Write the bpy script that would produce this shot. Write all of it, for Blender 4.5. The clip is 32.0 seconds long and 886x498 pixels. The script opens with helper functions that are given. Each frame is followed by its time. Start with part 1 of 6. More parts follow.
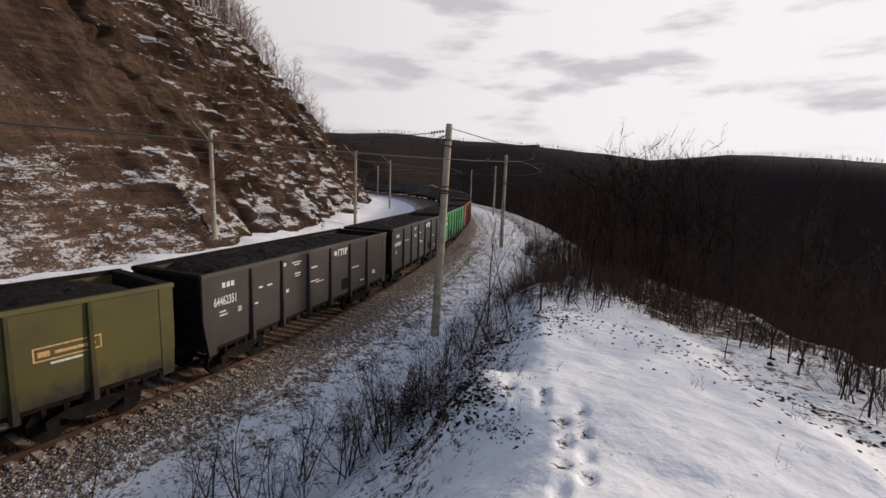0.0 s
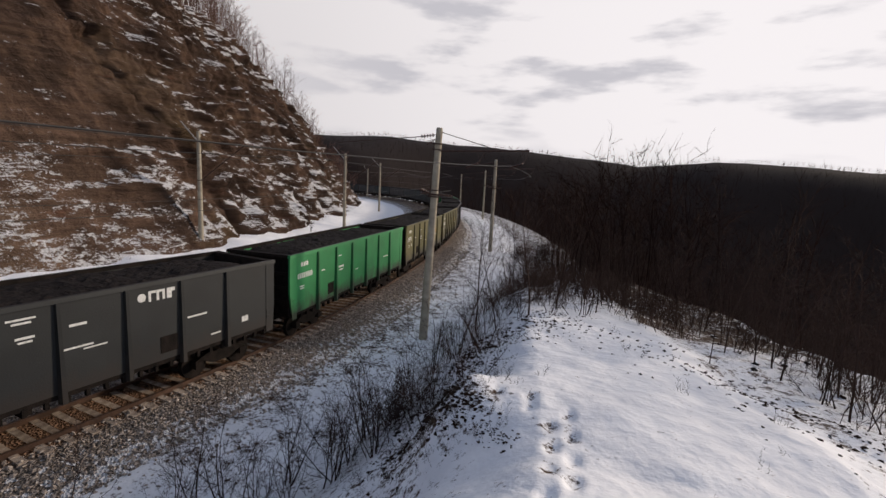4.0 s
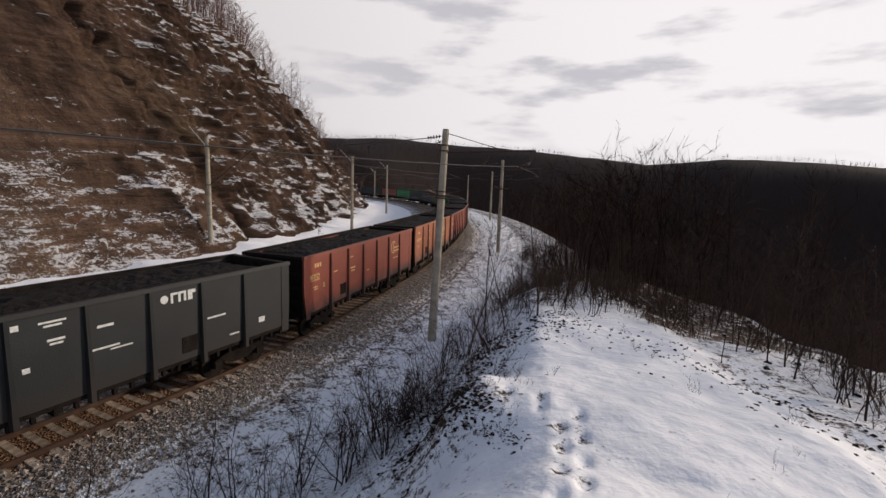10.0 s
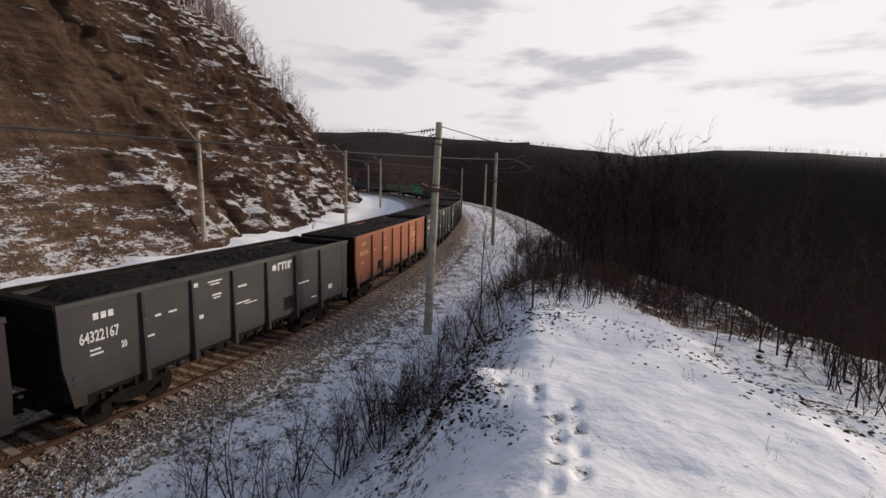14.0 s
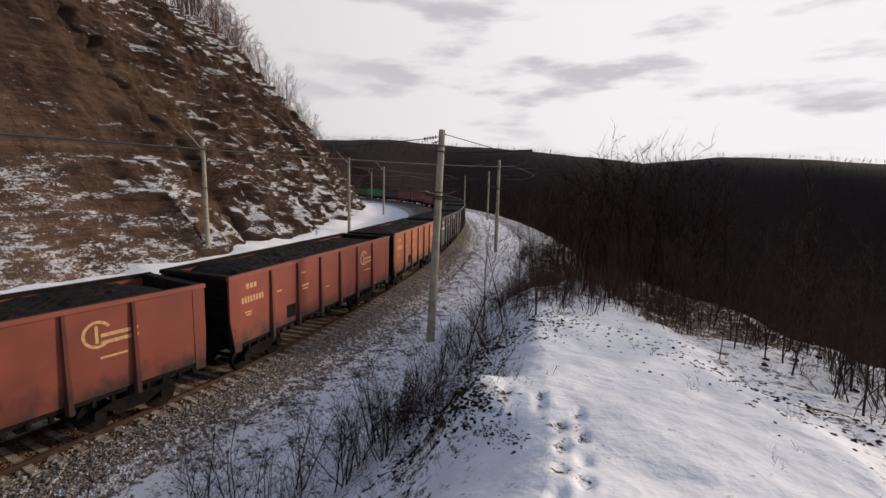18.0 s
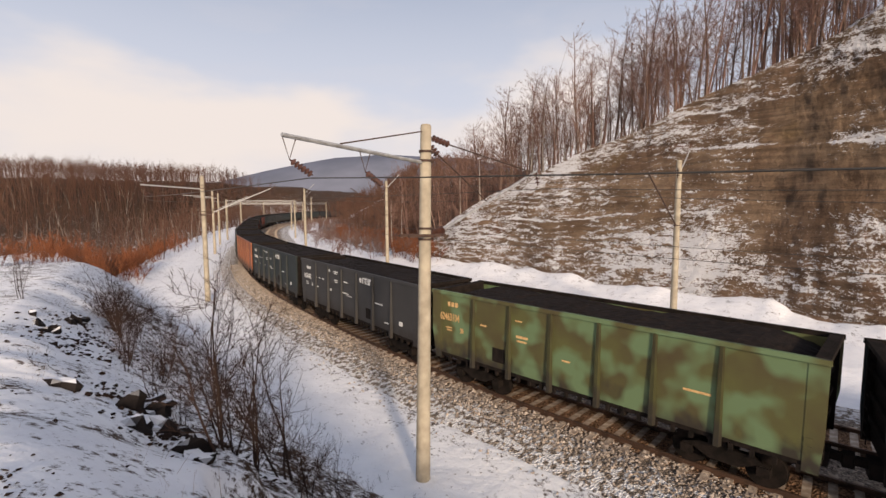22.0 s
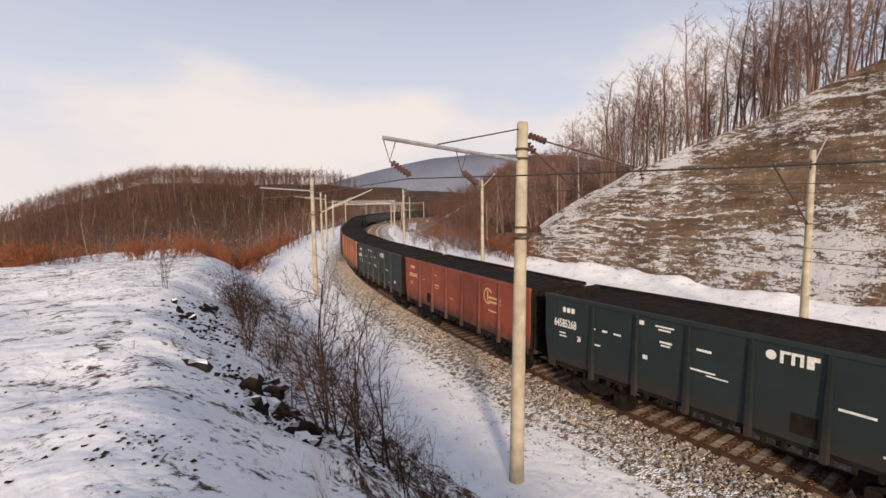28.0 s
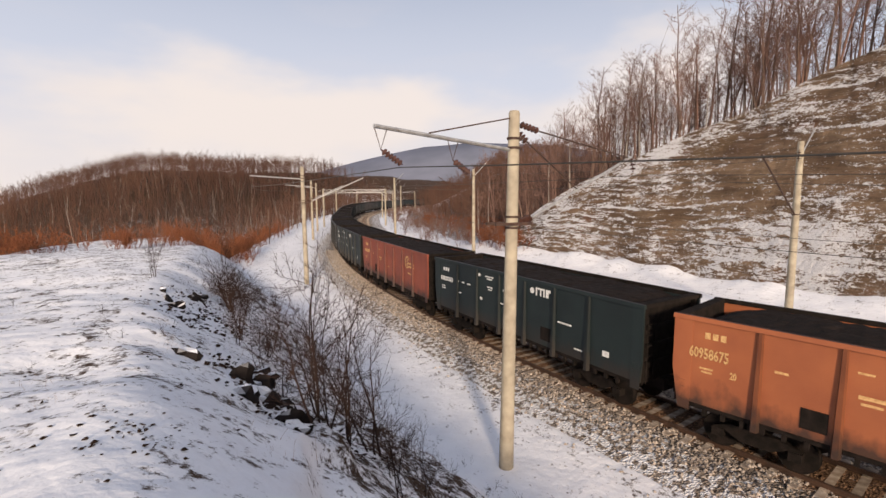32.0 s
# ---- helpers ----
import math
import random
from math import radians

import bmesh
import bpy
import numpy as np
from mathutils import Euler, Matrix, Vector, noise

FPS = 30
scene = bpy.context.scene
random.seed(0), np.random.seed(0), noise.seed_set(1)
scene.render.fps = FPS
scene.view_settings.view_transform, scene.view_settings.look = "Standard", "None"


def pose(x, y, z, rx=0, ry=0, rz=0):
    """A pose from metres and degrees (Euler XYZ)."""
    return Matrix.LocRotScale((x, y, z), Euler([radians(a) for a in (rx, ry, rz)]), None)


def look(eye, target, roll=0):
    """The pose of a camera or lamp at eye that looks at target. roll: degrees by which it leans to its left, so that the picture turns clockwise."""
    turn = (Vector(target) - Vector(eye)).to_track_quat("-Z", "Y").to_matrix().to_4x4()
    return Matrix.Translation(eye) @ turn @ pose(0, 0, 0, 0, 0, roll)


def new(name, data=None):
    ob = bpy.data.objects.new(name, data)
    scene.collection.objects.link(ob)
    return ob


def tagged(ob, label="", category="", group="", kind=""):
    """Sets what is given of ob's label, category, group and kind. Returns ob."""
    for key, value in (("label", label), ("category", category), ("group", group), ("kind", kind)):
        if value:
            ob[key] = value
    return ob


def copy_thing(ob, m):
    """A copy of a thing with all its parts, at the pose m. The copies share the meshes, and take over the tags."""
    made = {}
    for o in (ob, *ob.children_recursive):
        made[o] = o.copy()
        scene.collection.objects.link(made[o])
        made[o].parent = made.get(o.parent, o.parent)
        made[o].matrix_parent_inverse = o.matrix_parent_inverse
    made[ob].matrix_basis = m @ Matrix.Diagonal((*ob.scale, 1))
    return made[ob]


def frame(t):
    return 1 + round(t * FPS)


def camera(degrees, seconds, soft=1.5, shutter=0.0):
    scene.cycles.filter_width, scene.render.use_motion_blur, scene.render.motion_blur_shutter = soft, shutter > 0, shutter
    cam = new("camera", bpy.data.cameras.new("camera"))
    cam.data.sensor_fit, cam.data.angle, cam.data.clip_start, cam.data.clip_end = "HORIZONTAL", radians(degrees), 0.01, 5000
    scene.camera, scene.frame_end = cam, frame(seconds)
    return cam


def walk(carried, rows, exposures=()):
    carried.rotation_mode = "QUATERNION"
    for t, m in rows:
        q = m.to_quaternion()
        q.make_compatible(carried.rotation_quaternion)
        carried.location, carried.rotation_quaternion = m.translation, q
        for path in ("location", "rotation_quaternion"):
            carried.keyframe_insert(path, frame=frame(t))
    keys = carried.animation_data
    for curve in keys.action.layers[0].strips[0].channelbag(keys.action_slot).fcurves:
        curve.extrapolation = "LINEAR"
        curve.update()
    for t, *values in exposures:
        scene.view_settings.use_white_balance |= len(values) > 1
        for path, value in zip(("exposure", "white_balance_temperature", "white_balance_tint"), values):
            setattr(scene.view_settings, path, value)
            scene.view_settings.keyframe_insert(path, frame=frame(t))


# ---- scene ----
cam = camera(85.38, 32.0)
PATH = [
    (0.0, pose(0, 0, 7.1, 80.66, -2.17, 0.36)),
    (0.5, pose(0, 0, 7.1, 80.76, -2.54, 0.25)),
    (1.0, pose(0, 0, 7.1, 80.76, -2.81, 0.18)),
    (1.5, pose(0, 0, 7.1, 80.97, -3.16, 0.53)),
    (2.0, pose(0, 0, 7.1, 81.07, -3.26, -0.11)),
    (2.5, pose(0, 0, 7.1, 81.18, -3.32, -0.39)),
    (3.0, pose(0, 0, 7.1, 81.18, -3.26, -0.38)),
    (3.5, pose(0, 0, 7.1, 81.06, -2.99, -0.56)),
    (5.5, pose(0, 0, 7.1, 81.70, -3.30, -1.54)),
    (6.0, pose(0, 0, 7.1, 81.77, -3.10, -1.75)),
    (6.5, pose(0, 0, 7.1, 81.86, -2.81, -1.75)),
    (7.0, pose(0, 0, 7.1, 81.94, -2.66, -1.21)),
    (7.5, pose(0, 0, 7.1, 81.88, -2.87, -0.70)),
    (8.0, pose(0, 0, 7.1, 81.77, -2.61, -0.24)),
    (8.5, pose(0, 0, 7.1, 81.66, -2.44, -0.01)),
    (9.0, pose(0, 0, 7.1, 81.39, -2.54, -0.15)),
    (9.5, pose(0, 0, 7.1, 81.24, -2.31, 0.12)),
    (10.0, pose(0, 0, 7.1, 81.25, -2.11, -0.03)),
    (10.5, pose(0, 0, 7.1, 80.95, -2.60, 0.02)),
    (11.0, pose(0, 0, 7.1, 81.42, -2.43, -0.42)),
    (11.5, pose(0, 0, 7.1, 81.18, -1.96, -0.70)),
    (12.0, pose(0, 0, 7.1, 81.12, -1.61, -0.50)),
    (12.5, pose(0, 0, 7.1, 81.31, -1.45, -0.96)),
    (13.0, pose(0, 0, 7.1, 81.02, -1.59, -1.14)),
    (13.5, pose(0, 0, 7.1, 80.97, -1.59, -0.95)),
    (14.0, pose(0, 0, 7.1, 80.51, -1.56, -0.76)),
    (14.5, pose(0, 0, 7.1, 80.55, -1.41, -0.68)),
    (16.5, pose(0, 0, 7.1, 80.98, -1.53, -1.01)),
    (17.0, pose(0, 0, 7.1, 81.20, -1.76, -0.89)),
    (17.5, pose(0, 0, 7.1, 81.50, -1.85, -0.79)),
    (18.0, pose(0, 0, 7.1, 81.34, -1.49, -0.41)),
    (18.5, pose(0, 0, 7.1, 81.09, -1.40, 0.18)),
    (19.0, pose(0, 0, 7.1, 81.00, -0.88, 2.30)),
    (19.5, pose(0, 0, 7.1, 81.24, -0.02, 12.50)),
    (20.0, pose(0, 0, 7.1, 82.03, 0.70, 27.35)),
    (20.5, pose(0, 0, 7.1, 83.77, 2.54, 46.53)),
    (21.0, pose(0, 0, 7.1, 84.90, 1.65, 65.88)),
    (21.5, pose(0, 0, 7.1, 84.46, 0.29, 83.17)),
    (22.0, pose(0, 0, 7.1, 84.68, 0.23, 97.51)),
    (22.5, pose(0, 0, 7.1, 84.88, -0.44, 100.97)),
    (23.0, pose(0, 0, 7.1, 84.85, -0.62, 100.82)),
    (23.5, pose(0, 0, 7.1, 84.09, -0.38, 100.46)),
    (24.0, pose(0, 0, 7.1, 83.48, -0.14, 101.72)),
    (24.5, pose(0, 0, 7.1, 83.42, 0.35, 103.46)),
    (26.5, pose(0, 0, 7.1, 85.00, -1.09, 103.73)),
    (27.0, pose(0, 0, 7.1, 84.92, -0.40, 105.50)),
    (27.5, pose(0, 0, 7.1, 85.10, 0.16, 108.27)),
    (28.0, pose(0, 0, 7.1, 84.65, 0.81, 108.83)),
    (28.5, pose(0, 0, 7.1, 83.88, 1.06, 109.16)),
    (29.0, pose(0, 0, 7.1, 82.59, 1.11, 108.99)),
    (29.5, pose(0, 0, 7.1, 82.27, 0.82, 108.34)),
    (30.0, pose(0, 0, 7.1, 82.68, 0.81, 108.26)),
    (30.5, pose(0, 0, 7.1, 82.70, 0.93, 108.12)),
    (31.0, pose(0, 0, 7.1, 82.82, 0.66, 108.36)),
    (31.5, pose(0, 0, 7.1, 83.27, 0.65, 108.10)),
    (32.0, pose(0, 0, 7.1, 83.35, 0.52, 107.80)),
]
EXPOSURES = [(0.0, -0.54, 6400, 12), (19.0, -0.54, 6400, 12), (20.0, -0.06, 6800, 13), (20.8, 0.42, 7300, 14), (21.5, 0.20, 7200, 14), (22.2, -0.06, 7000, 14), (24.0, 0.0, 7000, 14), (32.0, 0.0, 7000, 14)]
walk(cam, PATH, EXPOSURES)

# ---- sky, sun ----
SUN_AZ = radians(-66)      # from +y towards -x; negative is towards +x
SUN_EL = radians(16.3)
SUN_DIR = Vector((-math.sin(SUN_AZ) * math.cos(SUN_EL), math.cos(SUN_AZ) * math.cos(SUN_EL), math.sin(SUN_EL)))


def make_world():
    """Winter sky: blue overhead, a pale haze and banks of cloud low down, brightest towards the sun."""
    w = bpy.data.worlds.new("winter_sky")
    scene.world = w
    w.use_nodes = True
    nt = w.node_tree
    nt.nodes.clear()
    N, L = nt.nodes.new, nt.links.new
    out, bg = N("ShaderNodeOutputWorld"), N("ShaderNodeBackground")
    sky = N("ShaderNodeTexSky")
    sky.sky_type, sky.sun_disc = "NISHITA", False
    sky.sun_elevation = SUN_EL
    sky.sun_rotation = -SUN_AZ
    sky.dust_density, sky.air_density = 2.0, 1.0
    tc = N("ShaderNodeTexCoord")
    up = N("ShaderNodeSeparateXYZ")
    L(tc.outputs["Generated"], up.inputs[0])

    def ramp(value, x0, x1, y0, y1):
        r = N("ShaderNodeMapRange")
        r.interpolation_type = "SMOOTHSTEP"
        for key, v in zip(("From Min", "From Max", "To Min", "To Max"), (x0, x1, y0, y1)):
            r.inputs[key].default_value = v
        L(value, r.inputs["Value"])
        return r.outputs[0]

    def math_node(kind, a, b):
        m = N("ShaderNodeMath")
        m.operation = kind
        for k, v in enumerate((a, b)):
            if isinstance(v, (int, float)):
                m.inputs[k].default_value = v
            else:
                L(v, m.inputs[k])
        return m.outputs[0]

    def mixed(fac, c1, c2, kind="MIX"):
        m = N("ShaderNodeMixRGB")
        m.blend_type = kind
        for key, v in (("Fac", fac), ("Color1", c1), ("Color2", c2)):
            if isinstance(v, (int, float)):
                m.inputs[key].default_value = v
            elif isinstance(v, tuple):
                m.inputs[key].default_value = (*v, 1)
            else:
                L(v, m.inputs[key])
        return m.outputs[0]

    def cloud_noise(scale, stretch, turn, detail, rough):
        mp, nz = N("ShaderNodeMapping"), N("ShaderNodeTexNoise")
        mp.inputs["Scale"].default_value = (1, 1, stretch)
        mp.inputs["Rotation"].default_value = turn
        L(tc.outputs["Generated"], mp.inputs["Vector"])
        L(mp.outputs[0], nz.inputs["Vector"])
        nz.inputs["Scale"].default_value, nz.inputs["Detail"].default_value, nz.inputs["Roughness"].default_value = scale, detail, rough
        return nz.outputs["Fac"]

    dot = N("ShaderNodeVectorMath")
    dot.operation = "DOT_PRODUCT"
    dot.inputs[1].default_value = tuple(SUN_DIR)
    L(tc.outputs["Generated"], dot.inputs[0])
    sunward = dot.outputs["Value"]
    # clear sky, paler towards the horizon
    clear = mixed(0.7, sky.outputs["Color"], (2.6, 3.5, 5.4))
    pale = mixed(ramp(up.outputs["Z"], 0.16, 0.62, 0.90, 0.0), clear, (6.5, 7.2, 8.6))
    haze = mixed(ramp(up.outputs["Z"], -0.02, 0.20, 0.85, 0.0), pale, (8.6, 8.1, 7.9))
    # broad banks of white cloud that thicken towards the sun
    bank = math_node("ADD", cloud_noise(1.5, 2.6, (0.0, 0.10, 0.3), 5, 0.5), math_node("ADD", math_node("MULTIPLY", sunward, 0.15), ramp(up.outputs["Z"], 0.10, 0.38, 0.16, -0.05)))
    cover = math_node("MULTIPLY", ramp(bank, 0.38, 0.56, 0.0, 1.0), ramp(up.outputs["Z"], 0.30, 0.62, 1.0, 0.15))
    white = mixed(1.0, (8.9, 8.5, 8.4), ramp(sunward, -0.5, 0.95, 0.95, 1.5), "MULTIPLY")
    body = mixed(cover, haze, white)
    # small grey puffs and flat streaks in front of them
    puff = math_node("MULTIPLY", ramp(cloud_noise(3.6, 4.2, (0.05, -0.08, 1.3), 6, 0.52), 0.52, 0.66, 0.0, 0.8), ramp(sunward, -0.1, 0.45, 0.12, 1.0))
    low = math_node("MULTIPLY", puff, ramp(up.outputs["Z"], 0.05, 0.12, 0.3, 1.0))
    grey = mixed(low, body, (7.0, 6.9, 7.4))
    L(grey, bg.inputs["Color"])
    bg.inputs["Strength"].default_value = 0.102
    L(bg.outputs[0], out.inputs["Surface"])


make_world()
sun_lamp = bpy.data.lights.new("sun", "SUN")
sun_lamp.energy, sun_lamp.angle, sun_lamp.color = 4.7, radians(6.0), (1.0, 0.84, 0.66)
sun = new("sun", sun_lamp)
sun.matrix_world = look(SUN_DIR * 100, (0, 0, 0))


# ---- materials ----
def mat(name, col, rough=0.8, col2=None, scale=6.0, bump=0.0, bump_scale=30.0, metal=0.0, spread=0.35, vary=0.0, coords="Object", gloss=None):
    m = bpy.data.materials.new(name)
    m.use_nodes = True
    nt = m.node_tree
    N, L = nt.nodes.new, nt.links.new
    b = nt.nodes["Principled BSDF"]
    b.inputs["Roughness"].default_value, b.inputs["Metallic"].default_value = rough, metal
    b.inputs["Specular IOR Level"].default_value = gloss if gloss is not None else (0.08 if rough >= 0.75 else 0.4)
    tc = N("ShaderNodeTexCoord")
    n1 = N("ShaderNodeTexNoise")
    n1.inputs["Scale"].default_value, n1.inputs["Detail"].default_value = scale, 6
    L(tc.outputs[coords], n1.inputs["Vector"])
    ramp = N("ShaderNodeValToRGB")
    e = ramp.color_ramp.elements
    e[0].position, e[1].position = 0.5 - spread / 2, 0.5 + spread / 2
    e[0].color = (*(col2 or [c * 0.7 for c in col]), 1)
    e[1].color = (*col, 1)
    L(n1.outputs["Fac"], ramp.inputs["Fac"])
    colour = ramp.outputs["Color"]
    if vary:
        oi, hsv, mr = N("ShaderNodeObjectInfo"), N("ShaderNodeHueSaturation"), N("ShaderNodeMapRange")
        mr.inputs["To Min"].default_value, mr.inputs["To Max"].default_value = 1 - vary, 1 + vary
        L(oi.outputs["Random"], mr.inputs["Value"])
        L(mr.outputs[0], hsv.inputs["Value"])
        L(colour, hsv.inputs["Color"])
        colour = hsv.outputs["Color"]
    L(colour, b.inputs["Base Color"])
    if bump:
        n2, bp = N("ShaderNodeTexNoise"), N("ShaderNodeBump")
        n2.inputs["Scale"].default_value, n2.inputs["Detail"].default_value = bump_scale, 5
        bp.inputs["Strength"].default_value, bp.inputs["Distance"].default_value = bump, 0.05
        L(tc.outputs[coords], n2.inputs["Vector"])
        L(n2.outputs["Fac"], bp.inputs["Height"])
        L(bp.outputs[0], b.inputs["Normal"])
    return m


def ground_material():
    """Snow over frozen earth and leaf litter; the attribute litter says how much earth shows."""
    m = mat("snowy_ground", (0.90, 0.905, 0.92), 0.75, (0.79, 0.80, 0.83), 0.9, 0.4, 2.6)
    m.node_tree.nodes["Bump"].inputs["Distance"].default_value = 0.16
    nt = m.node_tree
    N, L = nt.nodes.new, nt.links.new
    b = nt.nodes["Principled BSDF"]
    snow = b.inputs["Base Color"].links[0].from_socket
    tc = N("ShaderNodeTexCoord")
    at = N("ShaderNodeAttribute")
    at.attribute_name = "litter"
    f1, f2 = N("ShaderNodeTexNoise"), N("ShaderNodeTexNoise")
    f1.inputs["Scale"].default_value, f1.inputs["Detail"].default_value, f1.inputs["Roughness"].default_value = 1.5, 9, 0.74
    f2.inputs["Scale"].default_value, f2.inputs["Detail"].default_value, f2.inputs["Roughness"].default_value = 8.0, 7, 0.75
    L(tc.outputs["Object"], f1.inputs["Vector"])
    L(tc.outputs["Object"], f2.inputs["Vector"])
    add = N("ShaderNodeMath")
    add.operation = "ADD"
    L(f1.outputs["Fac"], add.inputs[0])
    L(f2.outputs["Fac"], add.inputs[1])
    mul = N("ShaderNodeMath")
    mul.operation = "MULTIPLY"
    mul.inputs[1].default_value = 0.5
    L(add.outputs[0], mul.inputs[0])
    sub = N("ShaderNodeMath")
    sub.operation = "ADD"
    L(mul.outputs[0], sub.inputs[0])
    L(at.outputs["Fac"], sub.inputs[1])
    mr = N("ShaderNodeMapRange")
    mr.inputs["From Min"].default_value, mr.inputs["From Max"].default_value = 0.585, 0.64
    L(sub.outputs[0], mr.inputs["Value"])
    earth = N("ShaderNodeValToRGB")
    earth.color_ramp.elements[0].color, earth.color_ramp.elements[1].color = (0.018, 0.011, 0.008, 1), (0.095, 0.056, 0.034, 1)
    L(f2.outputs["Fac"], earth.inputs["Fac"])
    # where litter is highest, the wood's shade is painted in as near-black
    deep, shaded_floor = N("ShaderNodeMapRange"), N("ShaderNodeMixRGB")
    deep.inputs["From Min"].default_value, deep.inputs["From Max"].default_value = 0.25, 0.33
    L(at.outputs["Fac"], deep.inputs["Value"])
    L(deep.outputs[0], shaded_floor.inputs["Fac"])
    L(earth.outputs["Color"], shaded_floor.inputs["Color1"])
    shaded_floor.inputs["Color2"].default_value = (0.016, 0.0095, 0.0075, 1)
    mx = N("ShaderNodeMixRGB")
    L(mr.outputs[0], mx.inputs["Fac"])
    L(snow, mx.inputs["Color1"])
    L(shaded_floor.outputs["Color"], mx.inputs["Color2"])
    L(mx.outputs["Color"], b.inputs["Base Color"])
    return m


def cliff_material():
    """Bedded brown rock running over into tan soil; snow lies in thin streaks along the beds and on what faces up.
    The attribute along is the run along the foot, rock, soil and stain say what shows, snow how much of it lies."""
    m = bpy.data.materials.new("snowy_rock")
    m.use_nodes = True
    nt = m.node_tree
    N, L = nt.nodes.new, nt.links.new
    b = nt.nodes["Principled BSDF"]
    b.inputs["Roughness"].default_value, b.inputs["Specular IOR Level"].default_value = 0.92, 0.08
    tc, sep, along = N("ShaderNodeTexCoord"), N("ShaderNodeSeparateXYZ"), N("ShaderNodeAttribute")
    along.attribute_name = "along"
    L(tc.outputs["Object"], sep.inputs[0])
    flat = N("ShaderNodeCombineXYZ")
    L(along.outputs["Fac"], flat.inputs["X"])
    L(sep.outputs["Z"], flat.inputs["Z"])

    def noisy(sx, sz, detail=6, rough=0.6, warp=0.0):
        mp, nz = N("ShaderNodeMapping"), N("ShaderNodeTexNoise")
        mp.inputs["Scale"].default_value = (sx, 1, sz)
        mp.inputs["Location"].default_value = (sx * 31.7, sz * 5.3, sx * 11.1)
        L(flat.outputs[0], mp.inputs["Vector"])
        L(mp.outputs[0], nz.inputs["Vector"])
        for key, v in (("Scale", 1.0), ("Detail", detail), ("Roughness", rough), ("Distortion", warp)):
            nz.inputs[key].default_value = v
        return nz.outputs["Fac"]

    def attr(name):
        at = N("ShaderNodeAttribute")
        at.attribute_name = name
        return at.outputs["Fac"]

    def ramp(value, x0, x1, y0, y1):
        r = N("ShaderNodeMapRange")
        for key, v in zip(("From Min", "From Max", "To Min", "To Max"), (x0, x1, y0, y1)):
            r.inputs[key].default_value = v
        L(value, r.inputs["Value"])
        return r.outputs[0]

    def calc(kind, p, q):
        n = N("ShaderNodeMath")
        n.operation = kind
        for k, v in enumerate((p, q)):
            if isinstance(v, (int, float)):
                n.inputs[k].default_value = v
            else:
                L(v, n.inputs[k])
        return n.outputs[0]

    def mixed(fac, c1, c2, kind="MIX"):
        n = N("ShaderNodeMixRGB")
        n.blend_type = kind
        for key, v in (("Fac", fac), ("Color1", c1), ("Color2", c2)):
            if isinstance(v, (int, float)):
                n.inputs[key].default_value = v
            elif isinstance(v, tuple):
                n.inputs[key].default_value = (*v, 1)
            else:
                L(v, n.inputs[key])
        return n.outputs[0]

    rock, soil, stain, snow = attr("rock"), attr("soil"), attr("stain"), attr("snow")
    col = mixed(ramp(noisy(0.22, 0.22, 7, 0.6), 0.36, 0.62, 0, 1), (0.070, 0.046, 0.037), (0.185, 0.119, 0.088))
    tan = mixed(ramp(noisy(0.35, 0.5, 6, 0.6), 0.35, 0.65, 0, 1), (0.172, 0.117, 0.080), (0.285, 0.208, 0.148))
    col = mixed(soil, col, tan)
    # a few seams of olive and brick-red earth
    col = mixed(ramp(noisy(0.10, 0.16, 4, 0.5), 0.60, 0.70, 0, 0.45), col, (0.17, 0.12, 0.055))
    col = mixed(ramp(noisy(0.16, 0.55, 5, 0.55), 0.64, 0.72, 0, 0.5), col, (0.21, 0.095, 0.062))
    col = mixed(calc("MULTIPLY", rock, 0.36), col, (0.0, 0.0, 0.0))
    # beds, thick and thin, and dark runs down the face
    beds = noisy(0.09, 1.3, 7, 0.68, 0.8)
    thin = noisy(0.6, 5.0, 6, 0.66, 1.6)
    col = mixed(0.85, col, mixed(ramp(beds, 0.36, 0.62, 0, 1), (0.50, 0.49, 0.48), (1.12, 1.08, 1.03)), "MULTIPLY")
    col = mixed(0.75, col, mixed(ramp(thin, 0.36, 0.62, 0, 1), (0.74, 0.73, 0.72), (1.08, 1.07, 1.05)), "MULTIPLY")
    runs = ramp(noisy(0.5, 0.22, 7, 0.68, 2.2), 0.40, 0.60, 0, 1)
    col = mixed(stain, col, mixed(runs, (0.60, 0.58, 0.57), (1.10, 1.08, 1.04)), "MULTIPLY")
    # snow
    streak = noisy(0.42, 2.8, 7, 0.68, 2.0)
    fleck = noisy(1.4, 3.6, 6, 0.70, 1.6)
    fine = noisy(6.0, 9.0, 5, 0.7)
    geo, nrm = N("ShaderNodeNewGeometry"), N("ShaderNodeSeparateXYZ")
    L(geo.outputs["Normal"], nrm.inputs[0])
    lies = calc("ADD", calc("MULTIPLY", streak, 0.30), calc("ADD", calc("MULTIPLY", fleck, 0.46), calc("MULTIPLY", fine, 0.24)))
    lies = calc("ADD", lies, calc("MULTIPLY", calc("SUBTRACT", nrm.outputs["Z"], 0.60), 0.30))
    lies = calc("ADD", lies, snow)
    col = mixed(ramp(lies, 0.535, 0.585, 0, 1), col, (0.66, 0.66, 0.68))
    L(col, b.inputs["Base Color"])
    relief = calc("ADD", calc("MULTIPLY", thin, 0.6), calc("ADD", calc("MULTIPLY", beds, 0.7), calc("ADD", calc("MULTIPLY", noisy(2.6, 2.6, 8, 0.7), 1.0), calc("MULTIPLY", fine, 0.25))))
    bp = N("ShaderNodeBump")
    bp.inputs["Strength"].default_value, bp.inputs["Distance"].default_value = 0.9, 0.45
    L(relief, bp.inputs["Height"])
    L(bp.outputs[0], b.inputs["Normal"])
    return m


